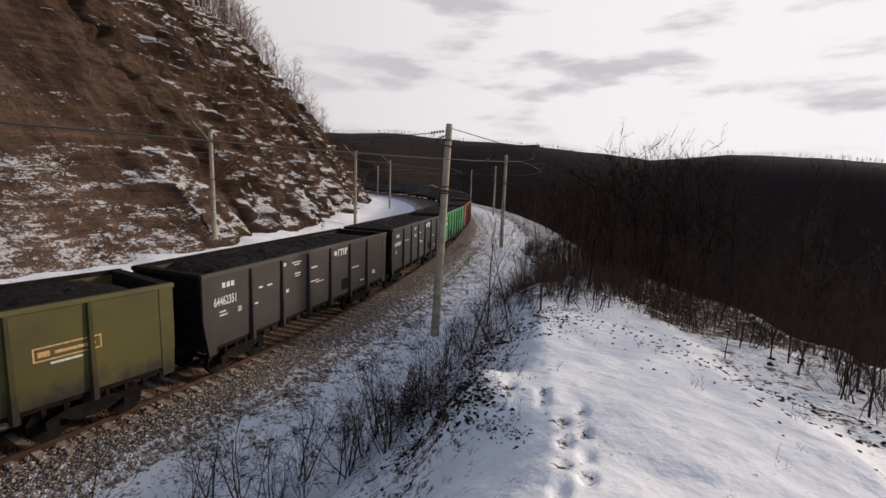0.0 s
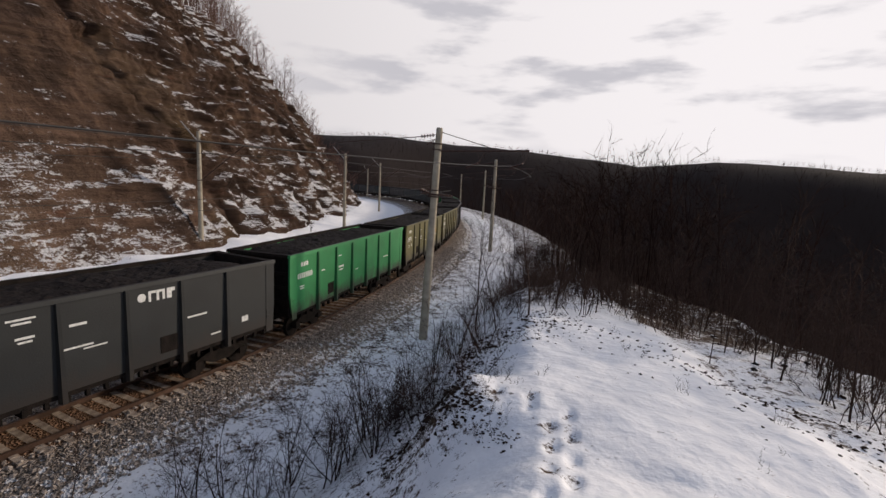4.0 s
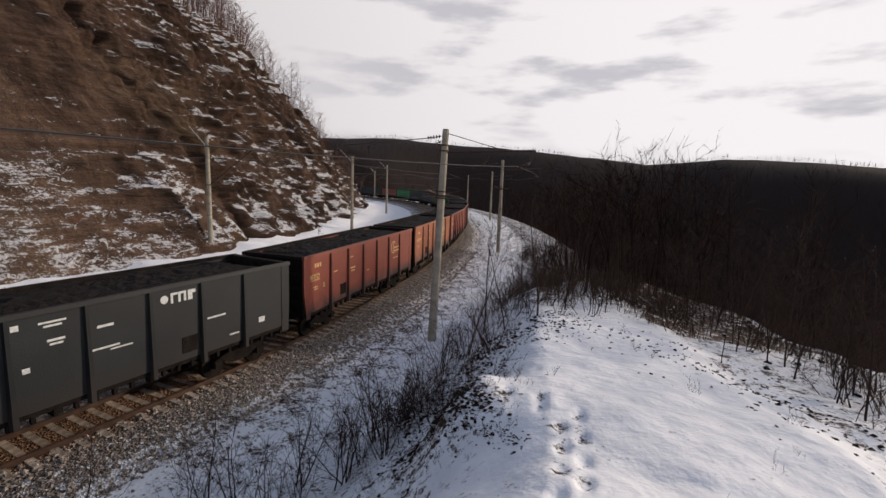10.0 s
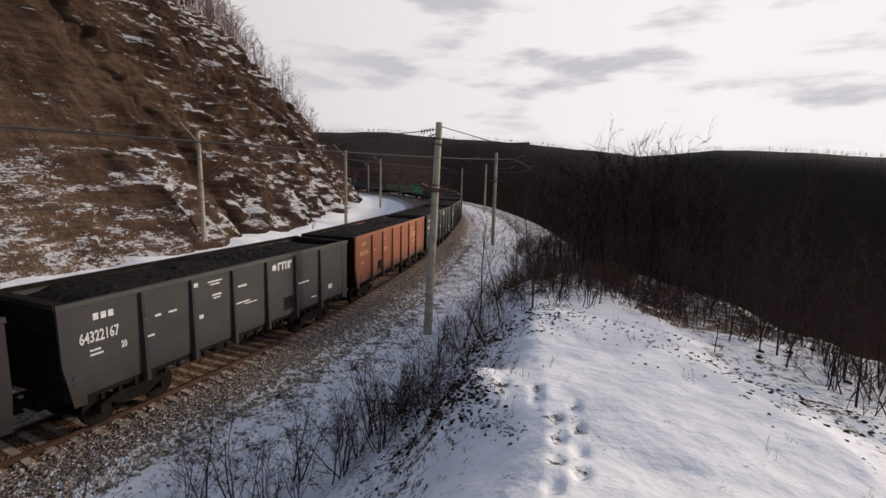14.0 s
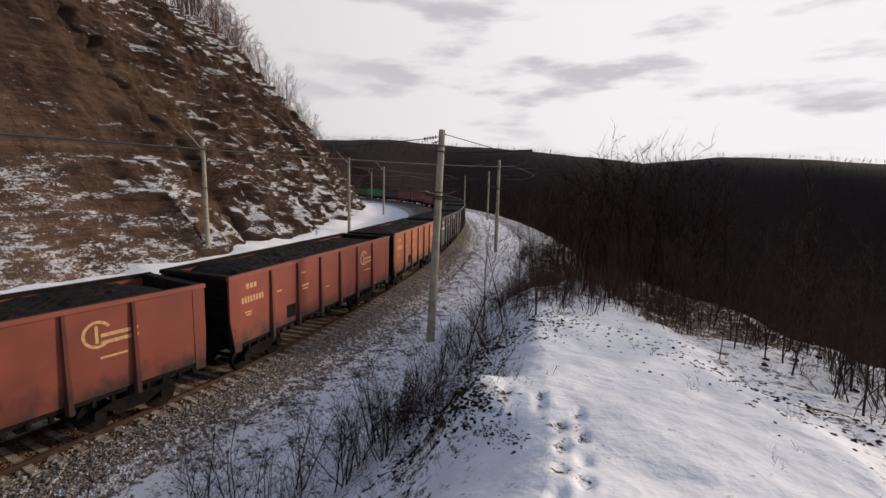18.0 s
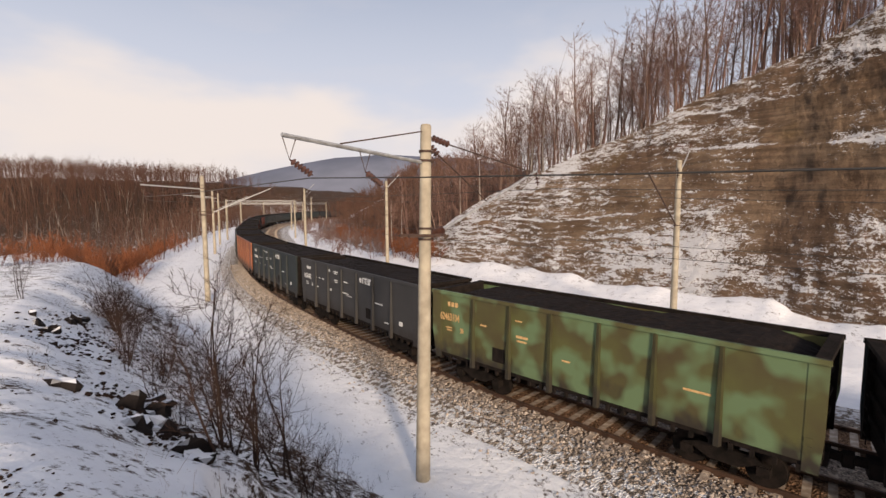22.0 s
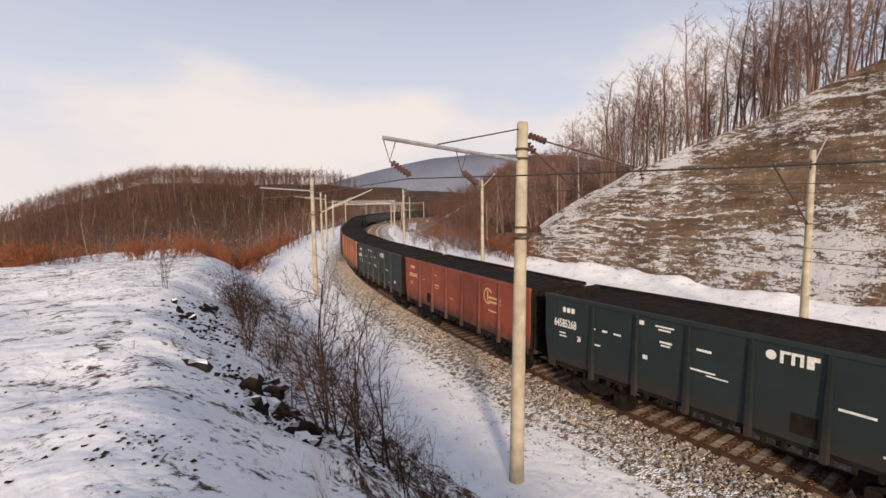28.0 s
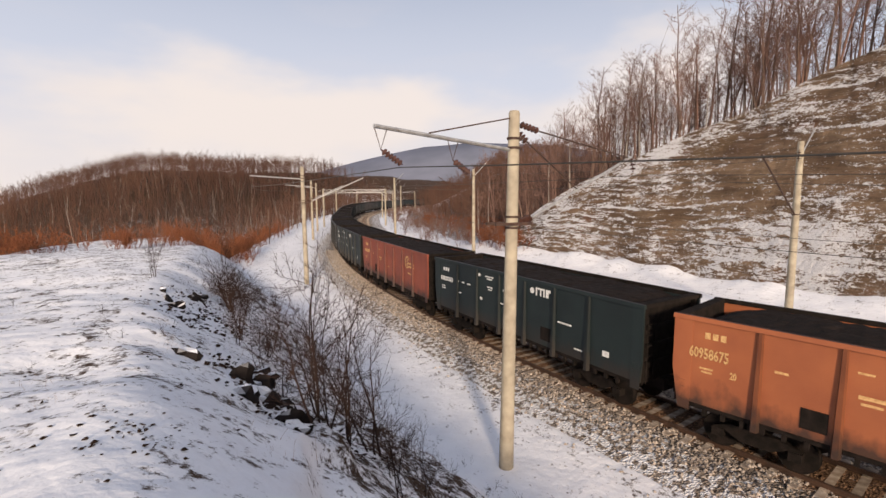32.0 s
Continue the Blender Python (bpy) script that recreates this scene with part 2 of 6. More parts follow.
M_GROUND, M_CLIFF = ground_material(), cliff_material()
M_BALLAST = mat("ballast", (0.34, 0.288, 0.242), 0.95, (0.13, 0.105, 0.088), 14.0, 1.0, 16.0, spread=0.28)


def ballast_snow(m):
    """Crushed stone: single stones told apart, snow caught between them away from the rails."""
    nt = m.node_tree
    N, L = nt.nodes.new, nt.links.new
    b = nt.nodes["Principled BSDF"]
    base = b.inputs["Base Color"].links[0].from_socket
    tc, vo, nz = N("ShaderNodeTexCoord"), N("ShaderNodeTexVoronoi"), N("ShaderNodeTexNoise")
    vo.inputs["Scale"].default_value = 15.0
    nz.inputs["Scale"].default_value, nz.inputs["Detail"].default_value = 5.0, 7
    L(tc.outputs["Object"], vo.inputs["Vector"])
    L(tc.outputs["Object"], nz.inputs["Vector"])
    hue = N("ShaderNodeMixRGB")
    hue.blend_type, hue.inputs["Fac"].default_value = "OVERLAY", 0.75
    grey = N("ShaderNodeRGBToBW")
    L(vo.outputs["Color"], grey.inputs[0])
    L(base, hue.inputs["Color1"])
    L(grey.outputs[0], hue.inputs["Color2"])
    oil, dk = N("ShaderNodeAttribute"), N("ShaderNodeMixRGB")
    oil.attribute_name = "oil"
    dk.blend_type, dk.inputs["Color2"].default_value = "MULTIPLY", (0.78, 0.55, 0.41, 1)
    L(oil.outputs["Fac"], dk.inputs["Fac"])
    L(hue.outputs["Color"], dk.inputs["Color1"])
    at = N("ShaderNodeAttribute")
    at.attribute_name = "snow"
    ad, mr, mx = N("ShaderNodeMath"), N("ShaderNodeMapRange"), N("ShaderNodeMixRGB")
    L(nz.outputs["Fac"], ad.inputs[0])
    L(at.outputs["Fac"], ad.inputs[1])
    mr.inputs["From Min"].default_value, mr.inputs["From Max"].default_value = 0.60, 0.68
    L(ad.outputs[0], mr.inputs["Value"])
    mx.inputs["Color2"].default_value = (0.78, 0.78, 0.80, 1)
    L(mr.outputs[0], mx.inputs["Fac"])
    L(dk.outputs["Color"], mx.inputs["Color1"])
    L(mx.outputs["Color"], b.inputs["Base Color"])
    bp = b.inputs["Normal"].links[0].from_node
    bp.inputs["Distance"].default_value = 0.12
    L(vo.outputs["Distance"], bp.inputs["Height"])


ballast_snow(M_BALLAST)


M_LITTER = mat("dead_leaves", (0.040, 0.024, 0.017), 0.95, (0.014, 0.009, 0.007), 6.0)


def stone_material():
    """Crushed stone, each piece with a tone of its own."""
    m = mat("crushed_stone", (0.38, 0.325, 0.278), 0.9, (0.26, 0.22, 0.187), 9.0)
    nt = m.node_tree
    N, L = nt.nodes.new, nt.links.new
    b = nt.nodes["Principled BSDF"]
    base = b.inputs["Base Color"].links[0].from_socket
    geo, mr, hsv = N("ShaderNodeNewGeometry"), N("ShaderNodeMapRange"), N("ShaderNodeHueSaturation")
    mr.inputs["To Min"].default_value, mr.inputs["To Max"].default_value = 0.55, 1.5
    L(geo.outputs["Random Per Island"], mr.inputs["Value"])
    L(mr.outputs[0], hsv.inputs["Value"])
    L(base, hsv.inputs["Color"])
    L(hsv.outputs["Color"], b.inputs["Base Color"])
    return m


M_STONE = stone_material()
M_SLEEPER = mat("sleeper", (0.46, 0.39, 0.32), 0.9, (0.25, 0.19, 0.15), 5.0, 0.3, 40, vary=0.2)
M_RAIL = mat("rail_steel", (0.115, 0.066, 0.045), 0.5, (0.06, 0.038, 0.028), 3.0, metal=0.4)
M_CONCRETE = mat("weathered_concrete", (0.43, 0.38, 0.295), 0.85, (0.28, 0.245, 0.19), 2.5, 0.35, 30)
M_GALV = mat("galvanised_steel", (0.55, 0.55, 0.54), 0.45, (0.35, 0.34, 0.33), 6, metal=0.7)
M_RUST = mat("rusty_steel", (0.10, 0.06, 0.045), 0.7, (0.05, 0.03, 0.025), 8, metal=0.3)
M_INSUL = mat("brown_porcelain", (0.09, 0.04, 0.03), 0.25, (0.05, 0.025, 0.02), 9)
M_WIRE = mat("wire", (0.05, 0.045, 0.04), 0.6)
M_COAL = mat("coal", (0.018, 0.0125, 0.011), 0.9, (0.006, 0.0045, 0.004), 7.0, 1.0, 12.0)
M_COAL.node_tree.nodes["Principled BSDF"].inputs["Specular IOR Level"].default_value = 0.15
M_UNDER = mat("grimy_underframe", (0.020, 0.015, 0.013), 0.85, (0.008, 0.007, 0.006), 4.0, 0.3, 20)
M_WHITE = mat("white_stencil", (0.75, 0.75, 0.72), 0.8, (0.5, 0.5, 0.48), 12)
M_YELLOW = mat("yellow_stencil", (0.70, 0.46, 0.21), 0.8, (0.45, 0.25, 0.11), 12)
M_BARK = mat("grey_brown_bark", (0.20, 0.135, 0.108), 0.9, (0.105, 0.07, 0.056), 5.0, vary=0.25)
M_TWIG = mat("brown_twigs", (0.225, 0.138, 0.112), 0.9, (0.145, 0.088, 0.071), 2.0, vary=0.25)
M_WOOD = mat("rust_brown_wood", (0.14, 0.077, 0.054), 0.9, (0.085, 0.046, 0.034), 0.03, vary=0.2)
# near-black: the shaded side of the backlit valley trees is in this colour
M_SHADETWIG = mat("shade_dark_twigs", (0.024, 0.0115, 0.0088), 0.95, (0.012, 0.006, 0.0047), 2.0, vary=0.25)
M_SHRUB = mat("brown_shrub_stems", (0.050, 0.031, 0.025), 0.9, (0.026, 0.017, 0.014), 2.0, vary=0.3)
M_BIRCH = mat("birch_bark", (0.46, 0.42, 0.38), 0.85, (0.24, 0.205, 0.18), 4.0)
M_GRASS = mat("dry_grass", (0.30, 0.19, 0.11), 0.9, (0.14, 0.08, 0.05), 3.0)
M_LEAVES = mat("rusty_dry_leaves", (0.27, 0.098, 0.045), 0.9, (0.15, 0.06, 0.033), 3.0)


def link(name, me, material=None, parent=None, label="", smooth=False):
    if material and not me.materials:
        me.materials.append(material)
    ob = new(name, me)
    if parent:
        ob.parent = parent
    if label:
        ob["label"] = label
    return ob


def mesh(name, verts, faces, smooth=False):
    me = bpy.data.meshes.new(name)
    me.from_pydata([tuple(map(float, v)) for v in verts] if not isinstance(verts, np.ndarray) else verts.tolist(), [], faces if isinstance(faces, list) else faces.tolist())
    if smooth:
        me.polygons.foreach_set("use_smooth", np.ones(len(me.polygons), bool))
    me.update()
    return me


def part(name, bm, material, parent, label=""):
    me = bpy.data.meshes.new(name)
    bm.to_mesh(me)
    bm.free()
    return link(name, me, material, parent, label)


def thing(name, label, category, group="", m=None):
    ob = new(name)
    if m is not None:
        ob.matrix_world = m
    return tagged(ob, label, category, group)


def box(bm, x0, x1, y0, y1, z0, z1, taper=0.0, m=None):
    """A box; taper narrows its top."""
    v = [bm.verts.new(p) for p in ((x0, y0, z0), (x1, y0, z0), (x1, y1, z0), (x0, y1, z0),
                                   (x0 + taper, y0 + taper, z1), (x1 - taper, y0 + taper, z1), (x1 - taper, y1 - taper, z1), (x0 + taper, y1 - taper, z1))]
    for q in ((3, 2, 1, 0), (4, 5, 6, 7), (0, 1, 5, 4), (1, 2, 6, 5), (2, 3, 7, 6), (3, 0, 4, 7)):
        bm.faces.new([v[i] for i in q])
    if m is not None:
        bmesh.ops.transform(bm, matrix=m, verts=v)
    return v


def rod(bm, a, b, r0, r1=None, n=6):
    """A straight rod between two points."""
    a, b = Vector(a), Vector(b)
    d = b - a
    q = d.to_track_quat("Z", "Y").to_matrix()
    r1 = r0 if r1 is None else r1
    ring = [[bm.verts.new(p + q @ Vector((r * math.cos(k * math.tau / n), r * math.sin(k * math.tau / n), 0))) for k in range(n)] for p, r in ((a, r0), (b, r1))]
    for k in range(n):
        bm.faces.new((ring[0][k], ring[0][(k + 1) % n], ring[1][(k + 1) % n], ring[1][k]))
    bm.faces.new(ring[0][::-1])
    bm.faces.new(ring[1])


def tube(bm, pts, r, n=5):
    """A bent tube through points, in one skin."""
    pts = [Vector(p) for p in pts]
    rings = []
    for k, p in enumerate(pts):
        d = pts[min(k + 1, len(pts) - 1)] - pts[max(k - 1, 0)]
        q = d.to_track_quat("Z", "Y").to_matrix()
        rings.append([bm.verts.new(p + q @ Vector((r * math.cos(j * math.tau / n), r * math.sin(j * math.tau / n), 0))) for j in range(n)])
    for a, b in zip(rings[:-1], rings[1:]):
        for j in range(n):
            bm.faces.new((a[j], a[(j + 1) % n], b[(j + 1) % n], b[j]))
    bm.faces.new(rings[0][::-1])
    bm.faces.new(rings[-1])


# ---- the line of the railway ----
EDGE = [(-62.0, 222.0), (-38.0, 203.0), (-20.0, 181.0), (-7.5, 156.0), (0.0, 131.0), (3.4, 107.0), (4.3, 88.0), (3.9, 70.0), (2.0, 53.0), (-0.7, 38.0), (-3.5, 26.5), (-7.6, 14.8), (-12.9, 5.3), (-18.0, -1.2), (-23.8, -7.5), (-30.3, -14.2), (-38.0, -20.8), (-46.5, -27.4), (-57.0, -34.2), (-70.9, -42.2), (-88.1, -51.3), (-111.8, -63.9), (-135.0, -75.0), (-160.0, -84.5), (-190.0, -92.0), (-225.0, -96.0), (-262.0, -95.0), (-300.0, -88.0)]
STEP = 0.5


def smooth_line(ctrl):
    P = np.array(ctrl, float)
    Q = np.vstack([2 * P[0] - P[1], P, 2 * P[-1] - P[-2]])
    out = []
    for i in range(1, len(Q) - 2):
        n = int(np.linalg.norm(Q[i + 1] - Q[i]) / STEP) + 1
        a, b, c, d = Q[i - 1], Q[i], Q[i + 1], Q[i + 2]
        for k in range(n):
            u = k / n
            out.append(0.5 * (2 * b + (c - a) * u + (2 * a - 5 * b + 4 * c - d) * u * u + (3 * b - a - 3 * c + d) * u ** 3))

    def even(o):
        s = np.r_[0, np.cumsum(np.linalg.norm(np.diff(o, axis=0), axis=1))]
        t = np.arange(int(s[-1] / STEP)) * STEP
        return np.stack([np.interp(t, s, o[:, 0]), np.interp(t, s, o[:, 1])], 1)
    o, w = even(np.array(out)), 24
    k = np.ones(2 * w + 1) / (2 * w + 1)
    for _ in range(3):
        pad = np.vstack([2 * o[0] - o[w:0:-1], o, 2 * o[-1] - o[-2:-w - 2:-1]])
        o = np.stack([np.convolve(pad[:, i], k, "valid") for i in (0, 1)], 1)
    return even(o)


def with_ends(o, metres):
    n = int(metres / STEP)
    a, b = o[0] - o[1], o[-1] - o[-2]
    k = np.arange(1, n + 1)[:, None]
    return np.vstack([(o[0] + a * k)[::-1], o, o[-1] + b * k])


def held_line(ctrl):
    """The smooth line, its control points pushed out by what the smoothing takes off the bend."""
    want, push = np.array(ctrl, float), np.array(ctrl, float)
    for _ in range(2):
        o = smooth_line(push)
        near = np.array([o[np.argmin(np.hypot(*(o - p).T))] for p in want])
        push[1:-1] += 0.8 * (want - near)[1:-1]
    return smooth_line(push)


LEAD = 420.0
LINE = with_ends(held_line(EDGE), LEAD)
TANG = np.gradient(LINE, axis=0)
TANG /= np.linalg.norm(TANG, axis=1)[:, None]
INNER = np.stack([TANG[:, 1], -TANG[:, 0]], 1)     # towards the hill inside the curve
LINE = LINE + INNER * 1.57                         # from the wagons' outer side to the track's centre
ARC = np.arange(len(LINE)) * STEP - LEAD


def rail_z(s):
    return -0.35 - 0.012 * np.clip(215 - np.asarray(s, float), 0, 170) + 0.24 * np.clip((np.asarray(s, float) - 236) / 30, 0, 1)


def on_line(s, inner=0.0, z=0.0):
    """A point beside the near track: arc length, metres towards the hill, metres over the rail."""
    x, y = np.interp(s, ARC, LINE[:, 0]), np.interp(s, ARC, LINE[:, 1])
    nx, ny = np.interp(s, ARC, INNER[:, 0]), np.interp(s, ARC, INNER[:, 1])
    return Vector((x + nx * inner, y + ny * inner, float(rail_z(s)) + z))


def line_turn(s):
    """Heading in degrees of the way in which s falls (the way the train goes)."""
    a, b = on_line(s + 0.5), on_line(s - 0.5)
    return math.degrees(math.atan2(b.y - a.y, b.x - a.x))


# ---- the ground ----
CREST_S = [95, 105, 112, 118, 125, 132, 140, 160, 170, 190, 207, 221, 236, 248, 257, 263, 270, 277, 283, 289, 294, 299]
CREST_H = [0, 3, 8, 14, 19, 24, 27, 33, 34.5, 32.5, 30.5, 28, 25.5, 22.5, 20, 17.3, 15, 12, 9.5, 5.5, 2.5, 0]
FOOT_S = [100, 130, 190, 212, 228, 246, 265, 285, 300]
FOOT_U = [18.4, 18.4, 16.3, 15.8, 18.3, 21.8, 22.0, 18.9, 18.3]
FACE = 1.35
RIDGE = np.array([(-47, -47, 0.8), (-37, -37, 2.1), (-27, -28, 3.3), (-18.5, -20, 4.0), (-8.7, -11.0, 4.7), (-0.1, -1.0, 5.5), (1.8, 6, 3.3), (2.9, 12, 2.6), (3.8, 18, 2.3), (4.8, 22, 1.9), (6.2, 27, 0.9)], float)
FAR_AZ = [-180, -120, -60, -42, -37, -30, -22.5, -16.6, -10.4, 0, 6, 12, 20, 60, 95, 108, 111, 114.5, 118.4, 123.5, 127, 133, 140, 143, 147.4, 151.5, 180]
FAR_EL = [1.0, 1.5, 1.9, 2.1, 2.3, 2.6, 1.8, 2.5, 3.1, 3.6, 4.1, 3.6, 3, 2.8, 4.0, 3.6, 3.1, 2.6, 2.3, 2.4, 2.5, 2.65, 2.6, 1.9, 0.4, -1.4, 1.0]


def smoothstep(x, a, b):
    t = np.clip((x - a) / (b - a), 0, 1)
    return t * t * (3 - 2 * t)


def fbm(X, Y, scale, octaves=4, seed=0.0):
    """Cheap smooth value noise, -1 to 1."""
    total, amp, norm = 0, 1.0, 0
    for o in range(octaves):
        x, y = X / scale + 17.3 * o + seed, Y / scale - 9.1 * o + seed * 1.7
        xi, yi = np.floor(x), np.floor(y)
        xf, yf = x - xi, y - yi
        xf, yf = xf * xf * (3 - 2 * xf), yf * yf * (3 - 2 * yf)

        def h(i, j):
            v = np.sin(i * 127.1 + j * 311.7) * 43758.5453
            return (v - np.floor(v)) * 2 - 1
        total = total + amp * ((h(xi, yi) * (1 - xf) + h(xi + 1, yi) * xf) * (1 - yf) + (h(xi, yi + 1) * (1 - xf) + h(xi + 1, yi + 1) * xf) * yf)
        norm += amp
        amp, scale = amp * 0.5, scale * 0.5
    return total / norm


def nearest_line(X, Y):
    """Signed distance from the near track (positive inside the curve) and arc length."""
    w, s = np.empty(X.size), np.empty(X.size)
    L, A, I = LINE[::4], ARC[::4], INNER[::4]
    x, y = X.ravel(), Y.ravel()
    for a in range(0, x.size, 20000):
        dx, dy = x[a:a + 20000, None] - L[None, :, 0], y[a:a + 20000, None] - L[None, :, 1]
        k = np.argmin(dx * dx + dy * dy, axis=1)
        r = np.arange(k.size)
        side = dx[r, k] * I[k, 0] + dy[r, k] * I[k, 1]
        along = dx[r, k] * -I[k, 1] + dy[r, k] * I[k, 0]
        w[a:a + 20000] = np.where(np.abs(along) < 3, side, np.sign(side) * np.hypot(side, along))
        s[a:a + 20000] = A[k] + np.clip(along, -1, 1)
    return w.reshape(X.shape), s.reshape(X.shape)


def nearest_ridge(X, Y):
    best, z, qx, qy = np.full(X.shape, 1e9), np.zeros(X.shape), np.zeros(X.shape), np.zeros(X.shape)
    for a, b in zip(RIDGE[:-1], RIDGE[1:]):
        d = b[:2] - a[:2]
        t = np.clip(((X - a[0]) * d[0] + (Y - a[1]) * d[1]) / (d @ d), 0, 1)
        px, py = a[0] + t * d[0], a[1] + t * d[1]
        r = np.hypot(X - px, Y - py)
        m = r < best
        best, z, qx, qy = np.where(m, r, best), np.where(m, a[2] + t * (b[2] - a[2]), z), np.where(m, px, qx), np.where(m, py, qy)
    return best, z, qx, qy


def ground_z(X, Y, litter=False):
    X, Y = np.asarray(X, float), np.asarray(Y, float)
    u, s = nearest_line(X, Y)
    zr = rail_z(s)
    bench = zr - 0.52 + 0.06 * fbm(X, Y, 3.0, 3)
    R, AZ = np.hypot(X, Y), np.degrees(np.arctan2(-X, Y))
    # far hills all round
    tall = np.tan(np.radians(np.interp(AZ, FAR_AZ, FAR_EL)))
    r_c = np.interp(AZ, [-180, -60, 0, 20, 90, 105, 150, 180], [600, 600, 620, 500, 300, 270, 260, 600])
    floor = np.interp(AZ, [-180, -60, 0, 20, 90, 115, 125, 150, 180], [-75, -75, -60, -6, -3, -3, -9, -14, -75])
    rise = np.interp(AZ, [-180, -60, 0, 20, 90, 180], [300, 300, 290, 100, 90, 90])
    far = floor + (7.1 + r_c * tall - floor) * smoothstep(R, rise, r_c) + fbm(X, Y, 70, 4) * 3.0 * smoothstep(R, 80, 200)
    far = np.where(R > r_c, far - (R - r_c) * 0.02, far)
    # inside the curve: bench, then the hill behind the cliff
    foot, crest = np.interp(s, FOOT_S, FOOT_U), np.interp(s, CREST_S, CREST_H)
    hill = bench + np.clip((u - foot - 3.6) * FACE, 0, np.maximum(crest - 0.8, 0)) - 0.06 * np.clip(u - foot - crest / FACE - 3, 0, 400)
    hill = np.maximum(hill, np.where(u > 12, bench + 0.5 * smoothstep(u, 9, 13), -99))
    berm = 0.55 * smoothstep(u, 9.5, 12.5) + (0.62 + 0.6 * fbm(s, s * 0, 5.0, 3, 23.0)) * smoothstep(u, foot - 3.0, foot + 1.6) * (crest > 0.3)
    inside = np.where(crest > 0.3, np.maximum(hill, bench + berm), bench + berm + (far - bench) * smoothstep(u, 14, 60))
    # outside: strip, ditch, the ridge under the lookout, then the valley
    w = -u
    bank = bench - 0.25 * smoothstep(w, 7, 9) - 0.55 * np.clip(w - 12, 0, 50) * smoothstep(w, 12, 22)
    bank = np.maximum(bank, floor)
    near_w = np.interp(AZ, [100, 114, 150, 165], [45, 12, 12, 45])
    far_w = np.interp(AZ, [100, 114, 150, 165], [160, 46, 46, 160])
    valley = bank + (far - bank) * smoothstep(w, near_w, far_w)
    dr, zc, qx, qy = nearest_ridge(X, Y)
    uq, _ = nearest_line(qx, qy)
    trackside = smoothstep((u - uq) / np.maximum(dr, 0.6), -0.45, 0.45)
    rugged = fbm(X, Y, 2.6, 3, 8.0)
    lip = dr - 1.9 + 0.9 * rugged + 0.6 * fbm(X, Y, 6.0, 2, 14.0)
    front = smoothstep(Y, -4, 2)
    drop_t = (0.74 * (np.sqrt(dr * dr + 0.36) - 0.6) + 0.2 * smoothstep(lip, 0, 0.6)) * front + (0.80 * (np.sqrt(dr * dr + 0.64) - 0.8) + 0.35 * smoothstep(lip + 2.0 * fbm(X, Y, 2.2, 2, 33.0), 0.8, 1.3)) * (1 - front)
    brow = dr - np.interp(Y, [-30, -12, -4, 2, 8, 16], [19.0, 15.0, 8.0, 4.6, 4.2, 3.8]) - 0.7 * rugged
    drop_v = 0.05 * front * dr + (0.28 * np.clip(brow, 0, 1.3) + 0.06 * np.clip(brow - 1.3, 0, 99) + 0.65 * np.clip(brow - 8.0, 0, 99)) * front + 0.62 * np.clip(brow, 0, 99) * (1 - front)
    ridge = zc - (drop_t * trackside + drop_v * (1 - trackside)) + (0.34 * fbm(X, Y, 4.5, 4, 3.0) + 0.26 * fbm(X, Y, 1.3, 3, 5.0) * (0.25 + trackside * smoothstep(dr, 0.8, 2.5))) * smoothstep(R, 1.0, 5.0)
    hump = 0.85 * np.exp(-(((X - 0.7) / 0.9) ** 2 + ((Y - 9.3) / 1.5) ** 2))
    ridge = ridge + hump
    outside = np.maximum(valley, ridge)
    z = np.where(u > 0, inside, outside)
    near = smoothstep(np.abs(u - 2.05), 4.6, 5.4)
    z = (zr - 0.85) * (1 - near) + z * near
    dent = np.zeros(X.shape)
    for k in range(11):
        t = k / 10
        fx, fy = np.interp(t, [0, 0.3, 0.6, 1], [1.55, 2.3, 2.05, 1.6]) + (0.16 if k % 2 else -0.16), 8.75 - 3.8 * t
        dent = np.maximum(dent, np.exp(-(((X - fx - 0.3 * (Y - fy)) / 0.12) ** 2 + ((Y - fy) / 0.21) ** 2) ** 2))
    z = z - 0.07 * dent
    if not litter:
        return z
    wooded = smoothstep(np.where(u > 0, u - 22, w - 13), 0, 25) * np.where(u > 0, np.where(crest > 0.5, 0.6, 1), 1)
    on_ridge = smoothstep(ridge - valley, 0.0, 0.8) * (u < 0)
    steep = on_ridge * trackside * smoothstep(dr, 1.2, 3.0)
    # the rise towards +x also brings in the painted shade under the valley wood
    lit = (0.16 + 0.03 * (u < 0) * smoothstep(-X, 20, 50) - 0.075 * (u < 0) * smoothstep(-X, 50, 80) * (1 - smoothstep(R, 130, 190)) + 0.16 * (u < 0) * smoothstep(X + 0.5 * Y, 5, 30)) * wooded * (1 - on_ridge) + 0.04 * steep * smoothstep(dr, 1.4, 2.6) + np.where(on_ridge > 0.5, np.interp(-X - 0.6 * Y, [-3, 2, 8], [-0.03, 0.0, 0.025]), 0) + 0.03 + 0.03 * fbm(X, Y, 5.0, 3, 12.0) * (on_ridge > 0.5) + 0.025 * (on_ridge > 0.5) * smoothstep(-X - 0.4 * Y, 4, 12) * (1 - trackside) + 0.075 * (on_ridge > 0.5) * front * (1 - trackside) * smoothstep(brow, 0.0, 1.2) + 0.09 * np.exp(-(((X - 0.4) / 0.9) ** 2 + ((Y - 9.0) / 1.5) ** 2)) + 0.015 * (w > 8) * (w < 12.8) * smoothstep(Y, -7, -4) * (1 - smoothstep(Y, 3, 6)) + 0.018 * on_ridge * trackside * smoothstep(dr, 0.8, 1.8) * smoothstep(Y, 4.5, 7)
    lit = lit + 0.075 * dent
